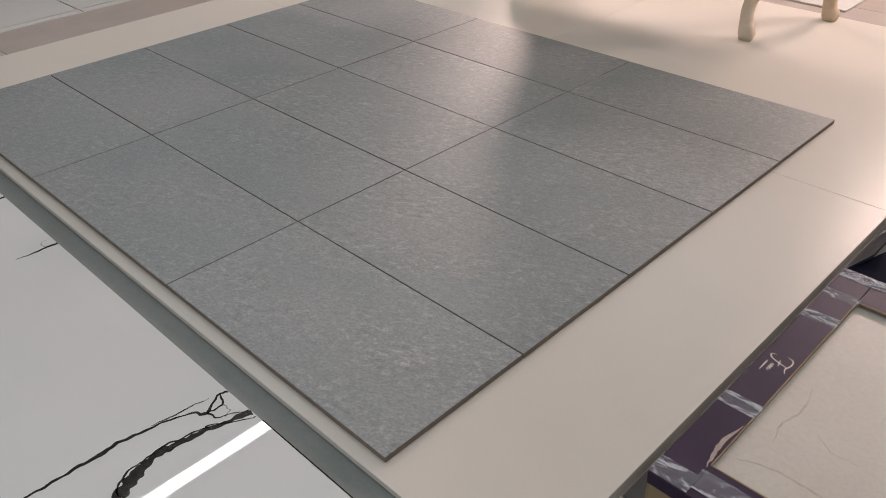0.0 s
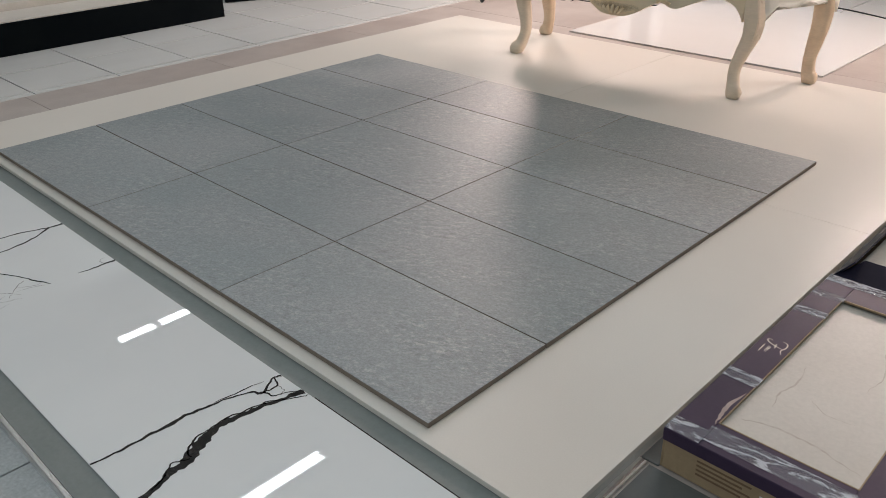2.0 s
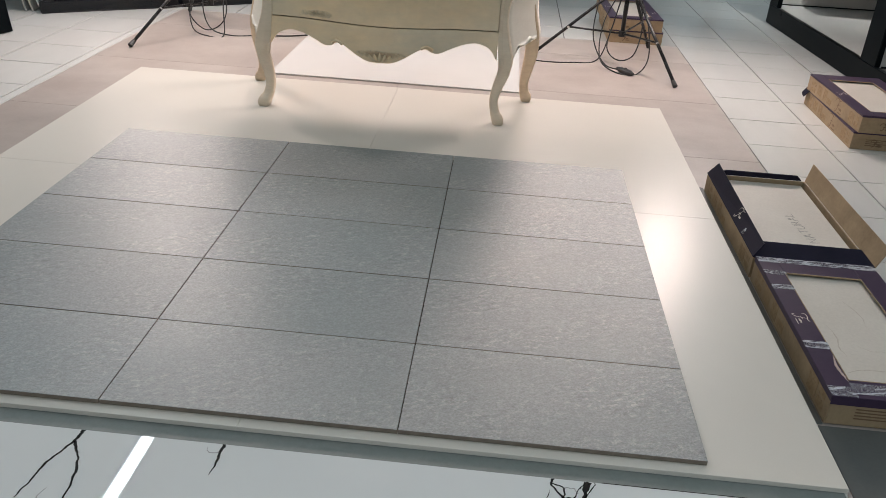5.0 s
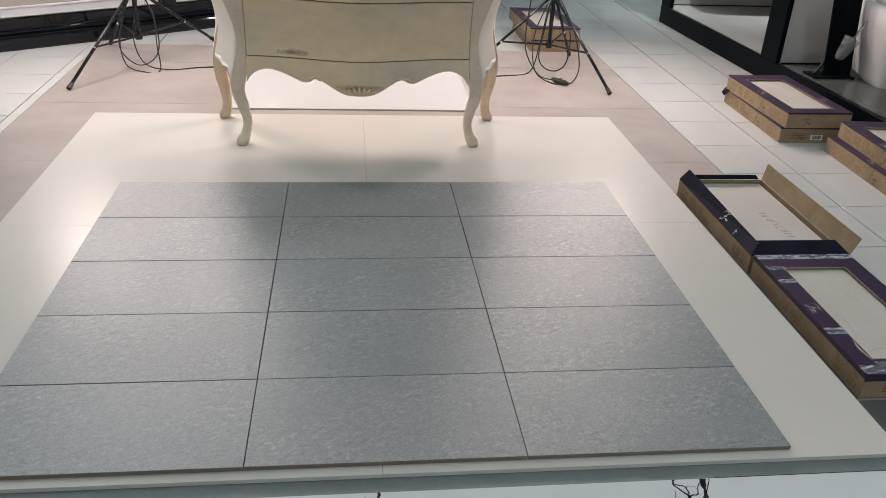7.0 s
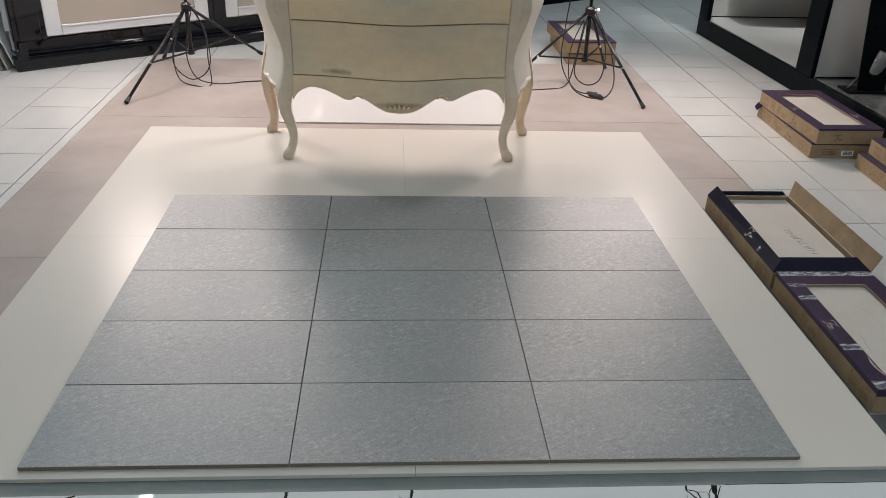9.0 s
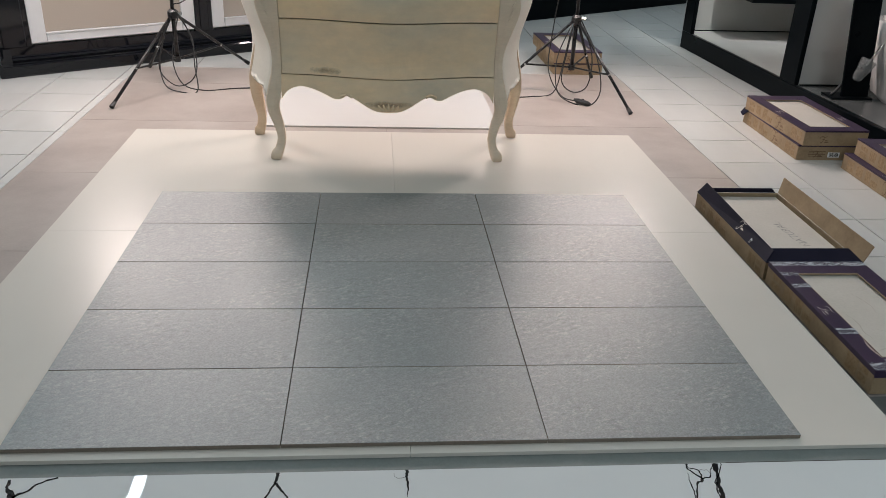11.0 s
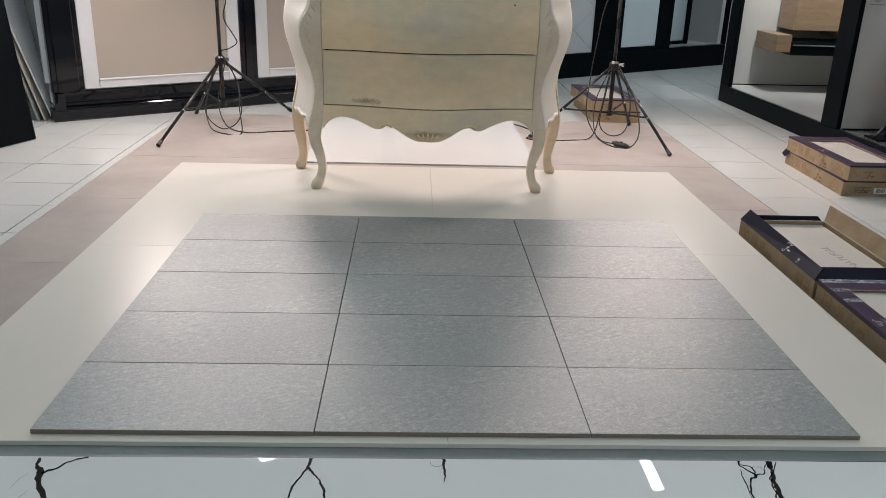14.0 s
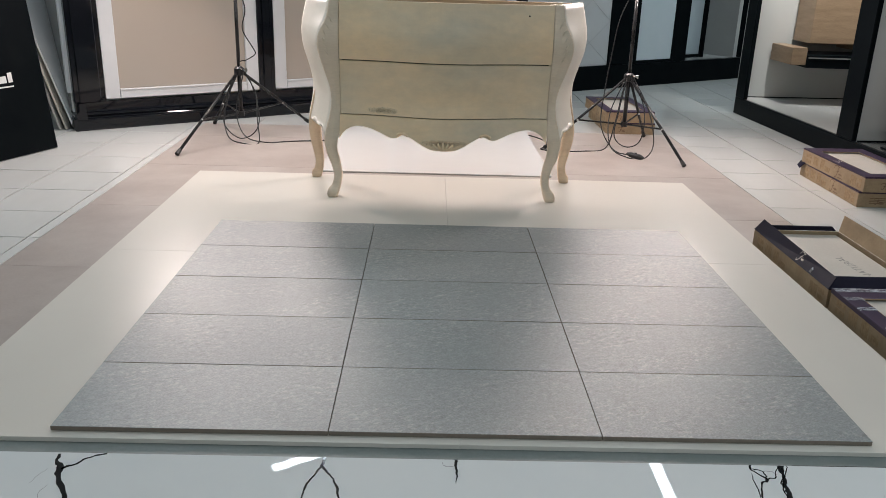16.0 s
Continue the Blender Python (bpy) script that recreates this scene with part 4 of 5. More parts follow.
part("rocker", block(1.982, 2.982, FLOOR + 0.03, 1.996, 2.996, FLOOR + 0.035, 0.002), BLACK_METAL, sw)


# ---- tile cartons ----
def side_print(parent, x, y0, y1, z0, z1, face=-1):
    """Printed blocks and a flourish on a long side."""
    L = y1 - y0
    for a, b, c, d in ((0.04, 0.10, 0.15, 0.45), (0.04, 0.10, 0.55, 0.80), (0.115, 0.20, 0.15, 0.80), (0.52, 0.60, 0.15, 0.50), (0.615, 0.68, 0.15, 0.85), (0.72, 0.80, 0.2, 0.8), (0.84, 0.93, 0.15, 0.42), (0.84, 0.93, 0.52, 0.8)):
        part("print", block(x - 0.0006, y0 + L * a, z0 + (z1 - z0) * c, x + 0.0006, y0 + L * b, z0 + (z1 - z0) * d), KRAFT_SOFT, parent)


KRAFT_SOFT = material("faded_brown_print", (0.25, 0.165, 0.085), 0.75, second=(0.34, 0.24, 0.135), scale=60, amount=0.8, fine=0.1)


def stroke(parent, line, at, u, v, size, width, mat, lift):
    """A printed stroke on a flat face: line in face units, at: its origin, u and v the face's axes."""
    bm = bmesh.new()
    at, u, v = Vector(at), Vector(u), Vector(v)
    pts = smooth_path([(a, b, 0) for a, b in line], 6)
    prev = None
    for i, p in enumerate(pts):
        way = (pts[min(i + 1, len(pts) - 1)] - pts[max(i - 1, 0)]).normalized()
        w = width * (0.45 + 0.55 * math.sin(math.pi * i / (len(pts) - 1)))
        ends = []
        for sg in (-1, 1):
            q = p + Vector((-way.y, way.x, 0)) * w * sg
            ends.append(bm.verts.new(at + (u * q.x + v * q.y) * size + u.cross(v).normalized() * lift))
        if prev:
            bm.faces.new((prev[0], ends[0], ends[1], prev[1]))
        prev = ends
    part("ornament", bm, mat, parent)


SCRIPT = ([(-0.55, 0.2), (-0.45, 0.45), (-0.1, 0.52), (0.3, 0.42), (0.6, 0.55)], [(0.15, 0.45), (0.08, 0.1), (-0.08, -0.35), (-0.32, -0.5), (-0.42, -0.3)],
          [(-0.15, 0.02), (0.1, 0.05), (0.3, 0.1)], [(0.25, -0.22), (0.33, -0.08), (0.40, -0.22), (0.50, -0.08), (0.56, -0.22), (0.66, -0.08), (0.73, -0.22), (0.85, -0.1)],
          [(0.2, -0.42), (0.6, -0.42), (1.0, -0.42)])


def carton(m, label, tape=True, barcode=False):
    """A flat tile carton, 0.32 x 0.63 m, whose printed top leaves a window on the tile inside. Its corner is the origin."""
    w, d, h, t = 0.318, 0.628, 0.071, 0.004
    box = empty("tile_carton", m, label, "carton", "tile cartons")
    for a in ((0, 0, 0, t, d, h), (w - t, 0, 0, w, d, h)):
        part("side", block(*a, 0.0008), KRAFT, box)
    for a in ((t, 0, 0, w - t, t, h), (t, d - t, 0, w - t, d, h)):
        part("end", block(*a, 0.0008), KRAFT, box)
    part("base", block(t, t, 0, w - t, d - t, t), KRAFT, box)
    part("tile", block(0.009, 0.009, 0.02, w - 0.009, d - 0.009, h - 0.006, 0.001), SAMPLE, box, "cream stone-look tile")
    z = h + 0.0004
    part("flap", block(-0.0008, -0.0008, z, 0.054, d + 0.0008, z + 0.003, 0.0008), PURPLE, box, "purple printed flap")
    part("flap", block(w - 0.062, -0.0008, z, w + 0.0008, d + 0.0008, z + 0.003, 0.0008), PURPLE, box, "purple printed flap")
    part("flap", block(0.0545, -0.0008, z - 0.0002, w - 0.0625, 0.062, z + 0.0026, 0.0008), PURPLE, box, "purple printed flap")
    part("flap", block(0.0545, d - 0.085, z - 0.0002, w - 0.0625, d + 0.0008, z + 0.0026, 0.0008), PURPLE, box, "purple printed flap")
    drop = 0.012 if tape else 0.003
    part("band", block(-0.0012, 0, h - drop, 0, d, h + 0.001), PURPLE, box)
    part("band", block(0, -0.0012, h - drop * 1.6, w, 0, h + 0.001), PURPLE, box)
    for e in ((0.0535, 0.062, 0.0555, d - 0.085), (w - 0.0635, 0.062, w - 0.0615, d - 0.085), (0.0555, 0.0615, w - 0.0635, 0.0635), (0.0555, d - 0.0865, w - 0.0635, d - 0.0845)):
        part("cut_edge", block(e[0], e[1], z - 0.0005, e[2], e[3], z + 0.0032), KRAFT, box)
    if tape:
        part("tear", ribbon([(0.051, 0.055), (0.048, 0.08), (0.046, 0.11), (0.051, 0.155)], [0.001, 0.006, 0.007, 0.001], z + 0.0036, random.Random(4), 0.001), TORN, box, "torn edge of the flap")
        for line, wide in (([(0.070, 0.105), (0.11, 0.118), (0.16, 0.121), (0.21, 0.110), (0.245, 0.103)], 0.0042), ([(0.088, 0.30), (0.094, 0.25), (0.085, 0.20), (0.092, 0.165)], 0.0034),
                           ([(0.17, 0.43), (0.19, 0.36), (0.184, 0.30)], 0.0026), ([(0.13, 0.22), (0.16, 0.20), (0.20, 0.205)], 0.0020)):
            part("stone_vein", ribbon(line, [wide * 0.3, wide, wide * 0.8, wide * 0.2], h - 0.0056, random.Random(6), 0.002), STONE_VEIN, box)
    for line in SCRIPT:
        stroke(box, line, (0.027, d * 0.50, z), (0, -1, 0), (1, 0, 0), 0.034, 0.032, WHITE_PRINT, 0.0034)
        stroke(box, line, (w - 0.03, d * 0.32, z), (0, -1, 0), (1, 0, 0), 0.034, 0.032, WHITE_PRINT, 0.0034)
    if tape:
        for a in ((-0.0012, 0.0, 0.054, 0.035), (-0.0012, 0.178, 0.056, 0.208), (-0.0012, 0.448, 0.056, 0.474), (-0.0012, 0.528, 0.058, 0.552), (0.0, d - 0.03, w, d - 0.002), (0.05, 0.012, w, 0.05)):
            part("tape", block(a[0], a[1], h + 0.0038, a[2], a[3], h + 0.0042), TAPE, box, "crinkled clear packing tape")
    side_print(box, 0.0, 0, d, 0, h)
    for line in SCRIPT:
        if not tape:
            stroke(box, line, (0, d * 0.40, h * 0.50), (0, -1, 0), (0, 0, 1), 0.058, 0.034, KRAFT_PRINT, 0.0012)
        if not tape:
            stroke(box, line, (w * 0.30, 0, h * 0.42), (1, 0, 0), (0, 0, 1), 0.03, 0.06, KRAFT_PRINT, 0.0014)
    if not tape and not barcode:
        return box
    lab = part("label", block(w * 0.48, -0.0010, 0.014, w * 0.665, -0.0001, 0.039), LABEL, box, "white barcode label")
    rg = random.Random(8)
    x = w * 0.505
    while x < w * 0.635:
        ww = rg.choice([0.0012, 0.002, 0.003])
        part("bar", block(x, -0.0016, 0.018, x + ww, -0.0008, 0.036), INK, lab)
        x += ww + rg.choice([0.0014, 0.0022])
    for k in range(4):
        part("print", block(w * 0.18, -0.0008, 0.018 + 0.008 * k, w * (0.40 + 0.04 * (k % 2)), -0.0001, 0.021 + 0.008 * k), KRAFT_PRINT, box)
    return box


carton(pose(2.098, 0.206, FLOOR + 0.0046), "closed brown and purple tile carton taped beside the platform")
carton(pose(2.812, 2.080, FLOOR + 0.0005, 0, 0, -0.5), "lower brown tile carton of a stack", tape=False, barcode=True)
carton(pose(2.822, 2.066, FLOOR + 0.0752, 0, 0, 1.2), "upper purple-topped tile carton of a stack", tape=False)
carton(pose(2.965, 1.345, FLOOR + 0.0005, 0, 0, -1.5), "lower purple tile carton of a stack", tape=False)
carton(pose(2.990, 1.330, FLOOR + 0.0752, 0, 0, -2.5), "upper brown tile carton of a stack", tape=False)
carton(pose(1.968, 3.72, FLOOR + 0.0005, 0, 0, 0), "lower tile carton of a stack behind the light stand", tape=False)
carton(pose(1.958, 3.71, FLOOR + 0.0752, 0, 0, 2), "upper purple-edged tile carton behind the light stand", tape=False)

# a crumpled flap squeezed out between two cartons
crumb = part("loose_flap", slab_of([(2.815, 2.650, FLOOR + 0.082), (2.815, 2.708, FLOOR + 0.080), (2.798, 2.712, FLOOR + 0.052), (2.794, 2.672, FLOOR + 0.044)], 0.003), NAVY)
tagged(crumb, "crumpled navy card flap sticking out of a stack", "carton flap")
# the open carton, flaps folded up
ox0, ox1, oy0, oy1, oh = 2.098, 2.432, 0.852, 1.482, 0.065
op = empty("open_tile_carton", None, "opened tile carton with navy flaps and a cream tile", "carton", "tile cartons")
zb, zt = FLOOR + 0.0005, FLOOR + oh
part("side", block(ox0, oy0, zb, ox0 + 0.004, oy1, zt, 0.0008), KRAFT, op)
part("side", block(ox1 - 0.004, oy0, zb, ox1, oy1, zt, 0.0008), KRAFT, op)
part("end", block(ox0 + 0.004, oy0, zb, ox1 - 0.004, oy0 + 0.004, zt, 0.0008), KRAFT, op)
part("end", block(ox0 + 0.004, oy1 - 0.004, zb, ox1 - 0.004, oy1, zt, 0.0008), KRAFT, op)
part("base", block(ox0 + 0.004, oy0 + 0.004, zb, ox1 - 0.004, oy1 - 0.004, zb + 0.004), KRAFT, op)
part("tile", block(ox0 + 0.012, oy0 + 0.008, zb + 0.012, ox1 - 0.014, oy1 - 0.012, zt - 0.012, 0.001), SAMPLE, op, "cream tile with a pencilled word")
lettering("NATURAL", 0.046, PENCIL, op, pose(2.325, 1.11, zt - 0.0116, 0, 0, 97))
part("flap", slab_of([(ox0 + 0.0, oy1, zt + 0.0006), (ox0, oy0, zt + 0.0006), (ox0 + 0.030, oy0 + 0.02, zt + 0.034), (ox0 + 0.030, oy1 - 0.01, zt + 0.044)], 0.0032), NAVY, op, "navy printed flap folded up")
part("flap", slab_of([(ox0, oy0 - 0.001, zt + 0.0006), (ox1, oy0 - 0.001, zt + 0.0006), (ox1 - 0.02, oy0 + 0.062, zt + 0.022), (ox0 + 0.035, oy0 + 0.062, zt + 0.022)], 0.0032), NAVY, op, "navy printed flap folded inwards")
part("flap", slab_of([(ox1, oy0, zt + 0.0006), (ox1, oy1, zt + 0.0006), (ox1 + 0.018, oy1 + 0.012, zt + 0.062), (ox1 + 0.022, oy0 - 0.004, zt + 0.062)], 0.0032), KRAFT, op, "bare brown flap standing up")
part("flap", slab_of([(ox1 - 0.01, oy1 + 0.001, zt + 0.0006), (ox0 + 0.01, oy1 + 0.001, zt + 0.0006), (ox0 + 0.06, oy1 - 0.004, zt + 0.020), (ox1 - 0.03, oy1 - 0.004, zt + 0.020)], 0.0032), NAVY, op, "dark flap at the end")
side_print(op, ox0, oy0, oy1, zb, zt)
for line in SCRIPT[:4]:
    stroke(op, line, (ox0 + 0.016, 1.10, zt + 0.022), (0, -1, 0), (0.62, 0, 0.78), 0.036, 0.04, WHITE_PRINT, 0.0026)
for y0, y1 in ((0.985, 0.998),):
    part("tape", slab_of([(ox0 + 0.003, y1, zt + 0.006), (ox0 + 0.003, y0, zt + 0.006), (ox0 + 0.014, y0, zt + 0.021), (ox0 + 0.014, y1, zt + 0.021)], 0.0008), TAPE, op, "scrap of clear tape").location = (-0.004, 0, 0.0025)


# ---- the angled display wall at the back ----
wall = empty("display_wall", pose(-1.283, 3.362, 0, 0, 0, 34.2), "black lacquered display wall with framed sample panels", "display wall", kind="structure")
WT = 2.25


def moulding(x0, x1, profile, parent, mat, name):
    bm = bmesh.new()
    a = [bm.verts.new((x0, y, z)) for y, z in profile]
    b = [bm.verts.new((x1, y, z)) for y, z in profile]
    k = len(profile)
    for i in range(k):
        bm.faces.new((a[i], a[(i + 1) % k], b[(i + 1) % k], b[i]))
    bm.faces.new(a), bm.faces.new(b)
    bmesh.ops.recalc_face_normals(bm, faces=bm.faces)
    return part(name, bm, mat, parent)


roll = [(0.06, FLOOR), (-0.012, FLOOR), (-0.018, FLOOR + 0.01), (-0.018, 0.032), (-0.014, 0.040), (0.000, 0.044), (0.004, 0.050), (0.0, 0.058), (-0.004, 0.066), (0.0, 0.076), (0.012, 0.080), (0.018, 0.088), (0.02, 0.135), (0.06, 0.135)]
moulding(-0.03, 3.46, roll, wall, BLACK_GLOSS, "base_moulding")
part("base", block(3.46, -0.01, FLOOR, 8.4, 0.06, 0.178, 0.003), BLACK_SATIN, wall, "black base panel")
for a, b in ((-0.035, 0.148), (1.143, 1.257), (2.252, 2.366), (3.361, 3.475)):
    part("post", block(a, 0.008, 0.135, b, 0.06, WT, 0.006, 2), BLACK_GLOSS, wall)
    part("bead", block(a + 0.03, -0.002, 0.135, b - 0.03, 0.009, WT, 0.004), BLACK_GLOSS, wall)
for a, b in ((4.45, 4.815), (5.305, 5.505), (6.385, 6.62), (7.9, 8.4)):
    part("post", block(a, -0.006, 0.178, b, 0.06, WT, 0.004), BLACK_SATIN, wall)
for a, b in ((0.148, 1.143), (1.257, 2.252), (2.366, 3.361)):
    for r in ((a, 0.136, a + 0.088, WT), (b - 0.088, 0.136, b, WT), (a + 0.088, 0.136, b - 0.088, 0.196)):
        part("frame", block(r[0] + 0.001, 0.016, r[1] + 0.012, r[2] - 0.001, 0.05, r[3], 0.003), WHITE_FRAME, wall, "white panel frame")
    part("bead", block(a + 0.088, 0.012, 0.196, b - 0.088, 0.03, 0.206, 0.002), WHITE_FRAME, wall)
    part("panel", block(a + 0.089, 0.030, 0.206, b - 0.089, 0.05, WT, 0.001), BEIGE_PANEL, wall, "beige glossy panel")
for k in range(2):
    part("panel", block(3.475 + 0.4885 * k, 0.012, 0.179, 3.475 + 0.4885 * (k + 1) - 0.002, 0.05, WT, 0.001), PALE_PANEL, wall, "pale glossy tile panel")
    for sg in (-1, 1):
        for h in range(5):
            xa, za = 3.475 + 0.4885 * k + 0.004, 0.20 + 0.36 * h
            xb, zb2 = xa + 0.478, za + 0.36
            if sg < 0:
                za, zb2 = zb2, za
            part("joint", slab_of([(xa, 0.0105, za), (xb, 0.0105, zb2), (xb, 0.0105, zb2 + 0.004), (xa, 0.0105, za + 0.004)], 0.002), PALE_JOINT, wall)
part("panel", block(4.816, 0.010, 0.205, 5.304, 0.05, WT, 0.002), BLUE_PANEL, wall, "pale blue panel")
part("panel_sill", block(4.816, -0.002, 0.179, 5.304, 0.05, 0.204, 0.002), BLACK_SATIN, wall)
part("panel", block(6.62, 0.01, 0.179, 7.9, 0.05, WT, 0.001), PALE_PANEL, wall, "pale glossy tile panel")
part("header", block(-0.035, 0.0, WT, 8.4, 0.08, WT + 0.2, 0.004), BLACK_GLOSS, wall)
part("upper_wall", block(-0.035, 0.02, WT + 0.2, 8.4, 0.08, CEIL), PLASTER, wall)
part("backing", block(-0.035, 0.061, FLOOR, 5.5, 0.10, WT), PLASTER, wall)
part("backing", block(6.39, 0.061, FLOOR, 8.4, 0.10, WT), PLASTER, wall)
part("return_side", block(-0.034, 0.10, FLOOR, 0.0, 1.6, WT, 0.004), GREY_PANEL, wall, "grey glossy side of the display wall")
part("return_trim", block(-0.056, 0.062, 0.190, -0.0345, 0.102, WT, 0.003), WHITE_FRAME, wall, "white trim on the wall's side")
bm = bmesh.new()
ends = [[bm.verts.new((-0.036 + y, at, z)) for y, z in roll] for at in (-0.016, 1.6)]
for i in range(len(roll)):
    k = (i + 1) % len(roll)
    bm.faces.new((ends[0][i], ends[0][k], ends[1][k], ends[1][i]))
bm.faces.new(ends[0]), bm.faces.new(ends[1])
bmesh.ops.recalc_face_normals(bm, faces=bm.faces)
part("return_moulding", bm, BLACK_GLOSS, wall)
# the recess with a pale door
part("recess_floor", block(5.50, 0.10, FLOOR, 6.9, 1.3, 0.118), WHITE_TILE, wall, "raised white floor of the recess")
part("recess_back", block(5.50, 1.3, 0.118, 6.9, 1.38, WT), PALE_PANEL, wall)
part("recess_side", block(6.86, 0.12, 0.118, 6.94, 1.3, WT), GREY_PANEL, wall)
part("recess_side", block(5.42, 0.12, 0.118, 5.50, 1.3, WT), GREY_PANEL, wall)
rd = part("recess_door", block(5.86, 0.62, 0.15, 6.5, 0.66, 2.1, 0.004), BLUE_PANEL, wall, "pale door standing in the recess")
part("recess_post", block(5.80, 0.60, 0.118, 5.86, 0.68, 2.15, 0.003), BLACK_SATIN, wall)
part("recess_post", block(6.50, 0.60, 0.118, 6.56, 0.68, 2.15, 0.003), BLACK_SATIN, wall)
part("recess_rail", block(5.80, 0.60, 0.118, 6.56, 0.68, 0.15, 0.003), BLACK_SATIN, wall)
part("door_handle", block(6.40, 0.58, 0.76, 6.46, 0.62, 0.80, 0.006), STEEL, rd)

# sheets leaning beside the wall, and the pale partition behind them
tagged(part("partition", block(-2.4, 4.3, FLOOR, -1.45, 4.36, 2.3, 0.003), WALL_TILE), "pale grey partition behind the leaning sheets", "wall", kind="structure")
for x, y, lean, tall, mat, lab in ((-1.352, 3.385, -17.0, 0.98, WHITE_FRAME, "white thin sheet leaning beside the display wall"),
                                   (-1.392, 3.365, -15.5, 0.92, SAMPLE, "pale stone sheet leaning beside the display wall"),
                                   (-1.424, 3.350, -13.5, 0.90, GREY_PANEL, "grey glossy sheet leaning beside the display wall")):
    ob = part("leaning_sheet", block(-0.005, 0, 0, 0.005, 0.62, tall, 0.001), mat)
    ob.matrix_world = pose(x, y, FLOOR + 0.003, 0, lean, 8)
    tagged(ob, lab, "panel", "leaning sample sheets")

# the black sign board
sign = empty("sign_board", pose(-1.243, 2.885, FLOOR + 0.003, 0, 0, 249.5) @ pose(0, 0, 0, 6.4), "black sign board with white lettering bars, leaning", "sign board")
part("board", block(0, -0.012, 0, 1.14, 0.012, 1.9, 0.003), BLACK_SATIN, sign)
for a, b, c, d in ((0.200, 0.228, 0.375, 0.425), (0.238, 0.285, 0.375, 0.410), (0.292, 0.34, 0.375, 0.41), (0.36, 0.40, 0.375, 0.41), (0.20, 0.42, 0.352, 0.359)):
    part("lettering_bar", block(a, 0.0122, c, b, 0.0132, d, 0.0004), LABEL, sign)

# stepped display plinth
plinth = empty("display_plinth", None, "low black display plinth with pale stone steps", "plinth")
part("front", block(-1.36, -3.0, FLOOR, -1.325, 1.615, 0.110, 0.002), BLACK_SATIN, plinth, "black front board")
part("end", block(-3.2, 1.58, FLOOR, -1.3605, 1.614, 0.110, 0.002), BLACK_SATIN, plinth, "black end board")
for k, (a, b, z) in enumerate(((-1.56, -1.328, 0.118), (-1.80, -1.562, 0.150), (-2.3, -1.802, 0.182), (-3.2, -2.302, 0.214))):
    for y0, y1 in ((-3.0, -1.2), (-1.198, 0.4), (0.402, 1.50 - 0.03 * k)):
        part("step", block(a, y0, 0.06, b, y1, z, 0.002), SAMPLE, plinth, "pale stone step")
part("backboard", block(-3.25, -3.0, FLOOR, -3.2, 1.6, 2.2), WALL_TILE, plinth)


# ---- bathroom booth ----
booth = empty("bathroom_booth", pose(3.166, 4.725, 0, 0, 0, -87.5), "black-framed bathroom display booth with a raised floor", "display booth", kind="structure")
BZ = 0.094
part("base_rail", block(0, 0.0, FLOOR, 4.6, 0.03, BZ, 0.003), BLACK_SATIN, booth)
for a, b in ((0.0, 0.155), (1.512, 1.688), (3.2, 3.38), (4.44, 4.6)):
    part("post", block(a, 0.0, BZ, b, 0.03, 2.35, 0.003), BLACK_SATIN, booth)
part("header", block(0, 0.0, 2.35, 4.6, 0.03, 2.5, 0.003), BLACK_SATIN, booth)
part("raised_floor", block(0.0, 0.0302, FLOOR, 1.60, 2.6, BZ - 0.003), WHITE_TILE, booth, "white raised floor")
part("raised_floor", block(1.601, 0.0302, FLOOR, 4.6, 2.6, BZ - 0.003), BOOTH_FLOOR, booth, "dark glossy raised floor")
part("back_wall", block(-0.08, 0.031, BZ - 0.003, 0.0, 2.6, 2.35), WALL_TILE, booth, "pale grey wall")
part("partition", block(1.60, 0.031, BZ - 0.003, 1.675, 2.6, 2.35), WALL_TILE, booth, "pale grey partition wall")
part("rear_wall", block(-0.08, 2.6, FLOOR, 4.6, 2.68, 2.5), WALL_TILE, booth)
part("skirting", block(0.0002, 0.04, BZ - 0.003, 0.006, 2.6, BZ + 0.004), BLACK_SATIN, booth)
part("skirting", block(1.676, 0.04, BZ - 0.003, 1.682, 2.6, BZ + 0.004), BLACK_SATIN, booth)

vanity = empty("vanity_unit", None, "oak and black vanity unit hung on the booth wall", "vanity unit")
part("drawer", block(3.378, 4.33, 0.385, 3.487, 4.70, 0.505, 0.003), OAK, vanity, "oak drawer box")
part("counter", block(3.492, 4.33, 0.365, 4.9, 4.70, 0.455, 0.003), BLACK_SATIN, vanity, "black lower unit")
part("handle_strip", block(3.50, 4.322, 0.432, 4.9, 4.332, 0.440), STEEL, vanity)
part("tall_side", block(3.53, 4.42, 0.53, 3.86, 4.70, 1.5, 0.003), OAK, vanity, "oak side cabinet")
part("tall_side", block(3.862, 4.40, 0.49, 4.3, 4.70, 1.5, 0.003), OAK, vanity, "oak side cabinet")

stand = empty("toilet_brush_stand", None, "black steel toilet brush stand leaning slightly", "brush stand")


def stand_sheet(z0, z1, left, right):
    """A flat piece of the leaning stand, between two heights; left and right are shares of its width."""
    at = lambda z: 3.386 - 0.077 * (z - 0.09) / 0.675
    return slab_of([(at(z0) + 0.155 * left, 2.79, z0), (at(z0) + 0.155 * right, 2.79, z0), (at(z1) + 0.155 * right, 2.79, z1), (at(z1) + 0.155 * left, 2.79, z1)], 0.012, 0.001)


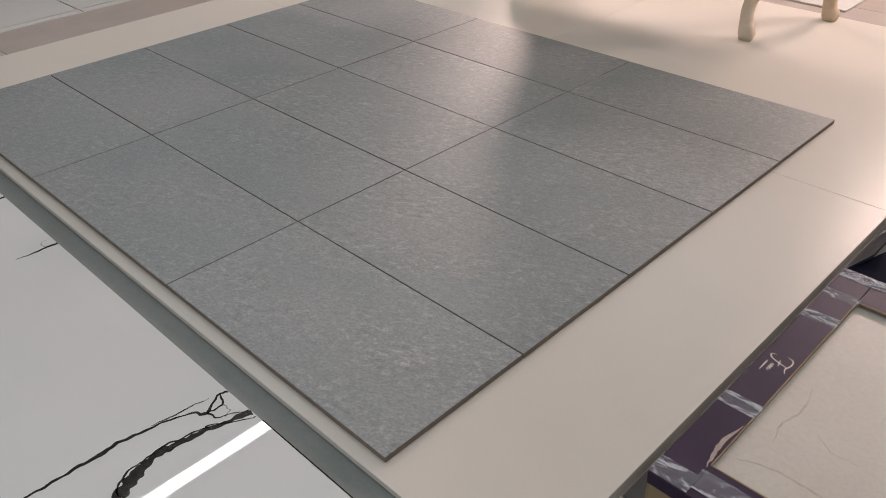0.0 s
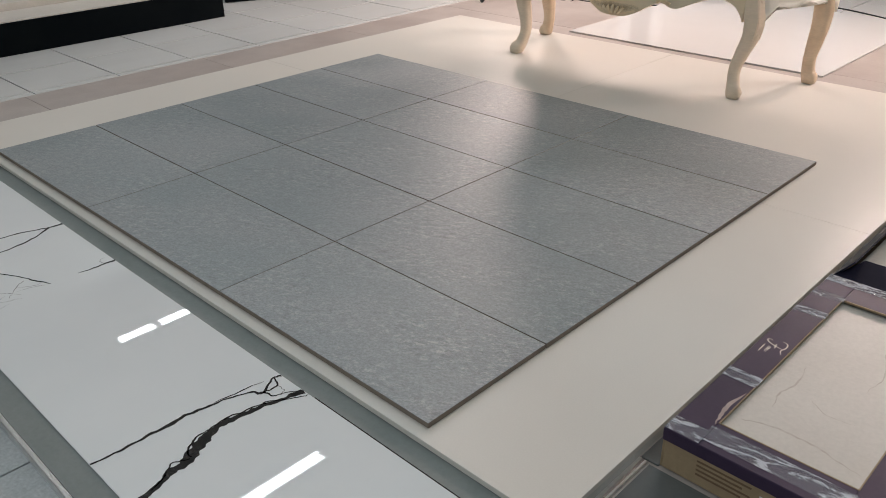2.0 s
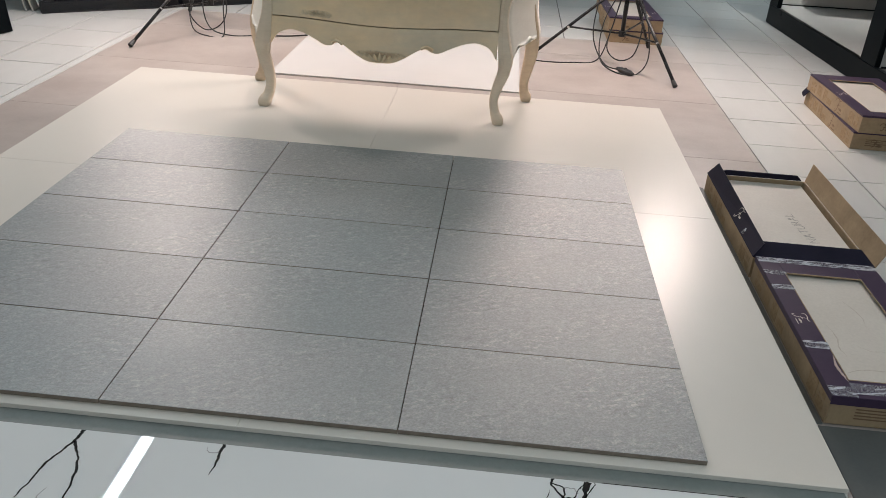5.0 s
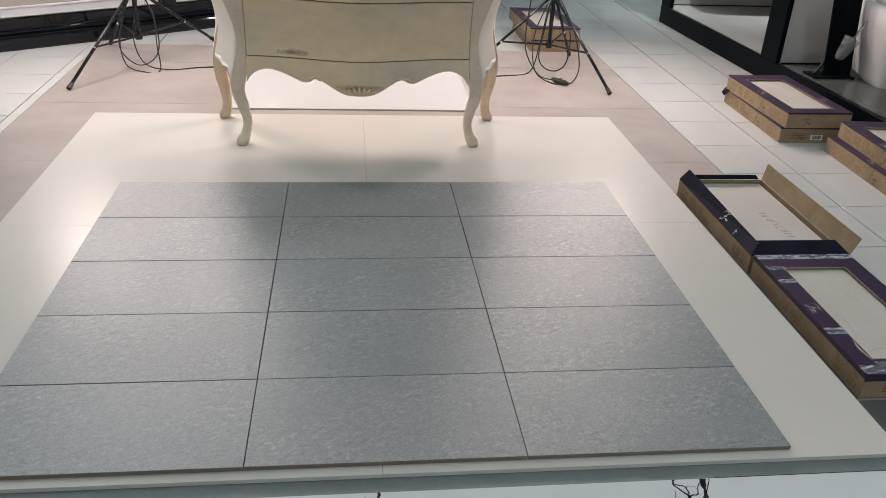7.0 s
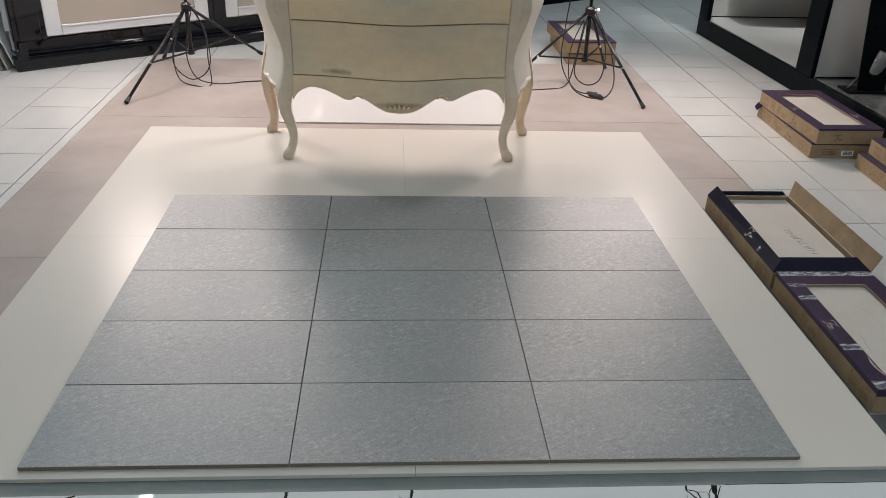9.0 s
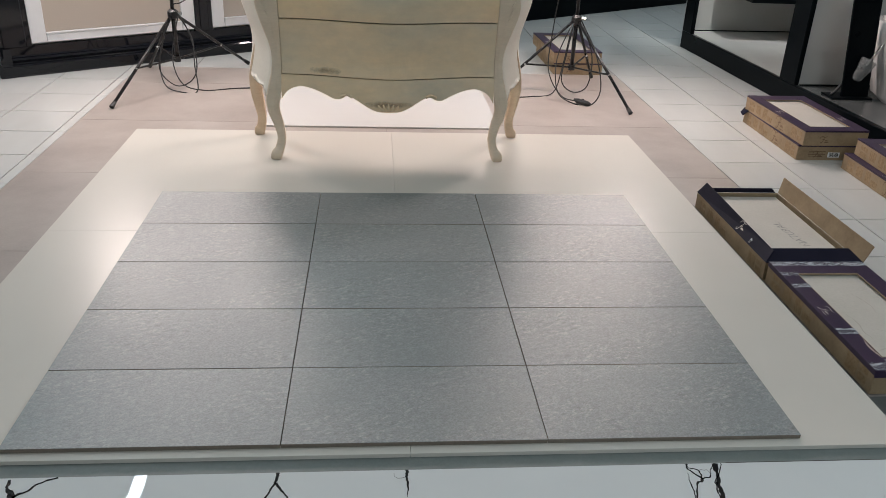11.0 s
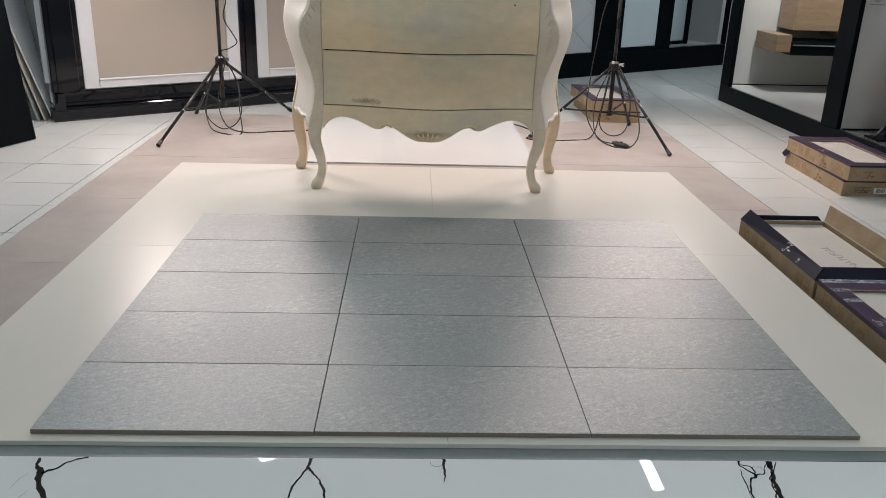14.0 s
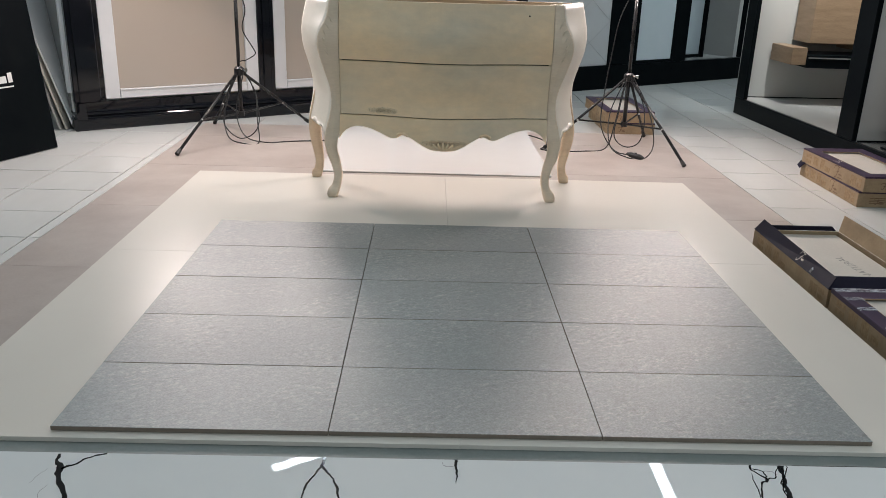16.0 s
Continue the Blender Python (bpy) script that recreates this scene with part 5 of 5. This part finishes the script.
part("base", block(3.315, 2.74, BZ - 0.002, 3.55, 2.87, BZ + 0.008, 0.003), BLACK_SATIN, stand)
part("panel", stand_sheet(BZ + 0.006, 0.660, 0.0, 1.0), BLACK_SATIN, stand)
part("side_strip", stand_sheet(0.660, 0.738, 0.0, 0.14), BLACK_SATIN, stand)
part("corner_gusset", slab_of([(3.3425, 2.789, 0.661), (3.366, 2.789, 0.661), (3.3405, 2.789, 0.682)], 0.011), BLACK_SATIN, stand)
part("arm", stand_sheet(0.738, 0.768, 0.0, 1.06), BLACK_SATIN, stand)
for x in (3.350, 3.425):
    part("screw", sweep([(x, 2.7775, 0.752), (x, 2.774, 0.752)], [0.0055, 0.004], 10), CHROME, stand)
cup = part("brush_cup", sweep([(3.423, 2.745, 0.198), (3.428, 2.745, 0.210), (3.466, 2.735, 0.308), (3.468, 2.735, 0.312)], [0.016, 0.026, 0.044, 0.041], 24), FROSTED, stand, "clear brush cup", smooth=True)
part("cup_clip", sweep([(3.445, 2.780, 0.265), (3.445, 2.750, 0.262)], 0.010, 8), BLACK_SATIN, cup)
part("brush", sweep([(3.455, 2.735, 0.285), (3.50, 2.73, 0.365), (3.532, 2.725, 0.425)], [0.0075, 0.006, 0.0055], 10), CHROME, stand, "chrome brush handle", smooth=True)
part("hose", sweep(smooth_path([(3.335, 2.80, BZ + 0.008), (3.36, 2.80, BZ + 0.035), (3.385, 2.80, BZ + 0.075)], 4), 0.009, 8), BLACK_PLASTIC, stand, smooth=True)

wc = empty("toilet", None, "white wall-facing ceramic toilet in the booth", "toilet")
bowl = [(3.745, 2.72, BZ - 0.002), (3.745, 2.715, BZ + 0.02), (3.745, 2.71, 0.25), (3.745, 2.70, 0.40), (3.745, 2.69, 0.495)]
part("bowl", sweep(bowl, [0.158, 0.166, 0.198, 0.229, 0.238], 32, square=0.8), CERAMIC, wc, smooth=True)
part("seat", sweep([(3.765, 2.69, 0.498), (3.765, 2.69, 0.53), (3.765, 2.69, 0.542)], [0.215, 0.215, 0.195], 32, square=0.8), CERAMIC, wc, smooth=True)
part("bolt_cover", sweep([(3.640, 2.585, 0.150), (3.634, 2.577, 0.150)], 0.009, 10), BLACK_PLASTIC, wc)
bdg = empty("wall_badge", None, "small grey ring badge printed on the booth wall", "badge")
ring = [(3.325 + 0.026 * math.cos(2 * math.pi * k / 24), 3.026, 0.828 + 0.026 * math.sin(2 * math.pi * k / 24)) for k in range(25)]
part("ring", sweep(ring, 0.0016, 6), PENCIL, bdg)
for a, b in (((3.312, 0.842), (3.325, 0.812)), ((3.325, 0.812), (3.337, 0.845))):
    part("stroke", sweep([(a[0], 3.026, a[1]), (b[0], 3.026, b[1])], 0.0032, 6), INK, bdg)
part("bar", block(3.283, 3.022, 0.784, 3.367, 3.027, 0.789), PENCIL, bdg)
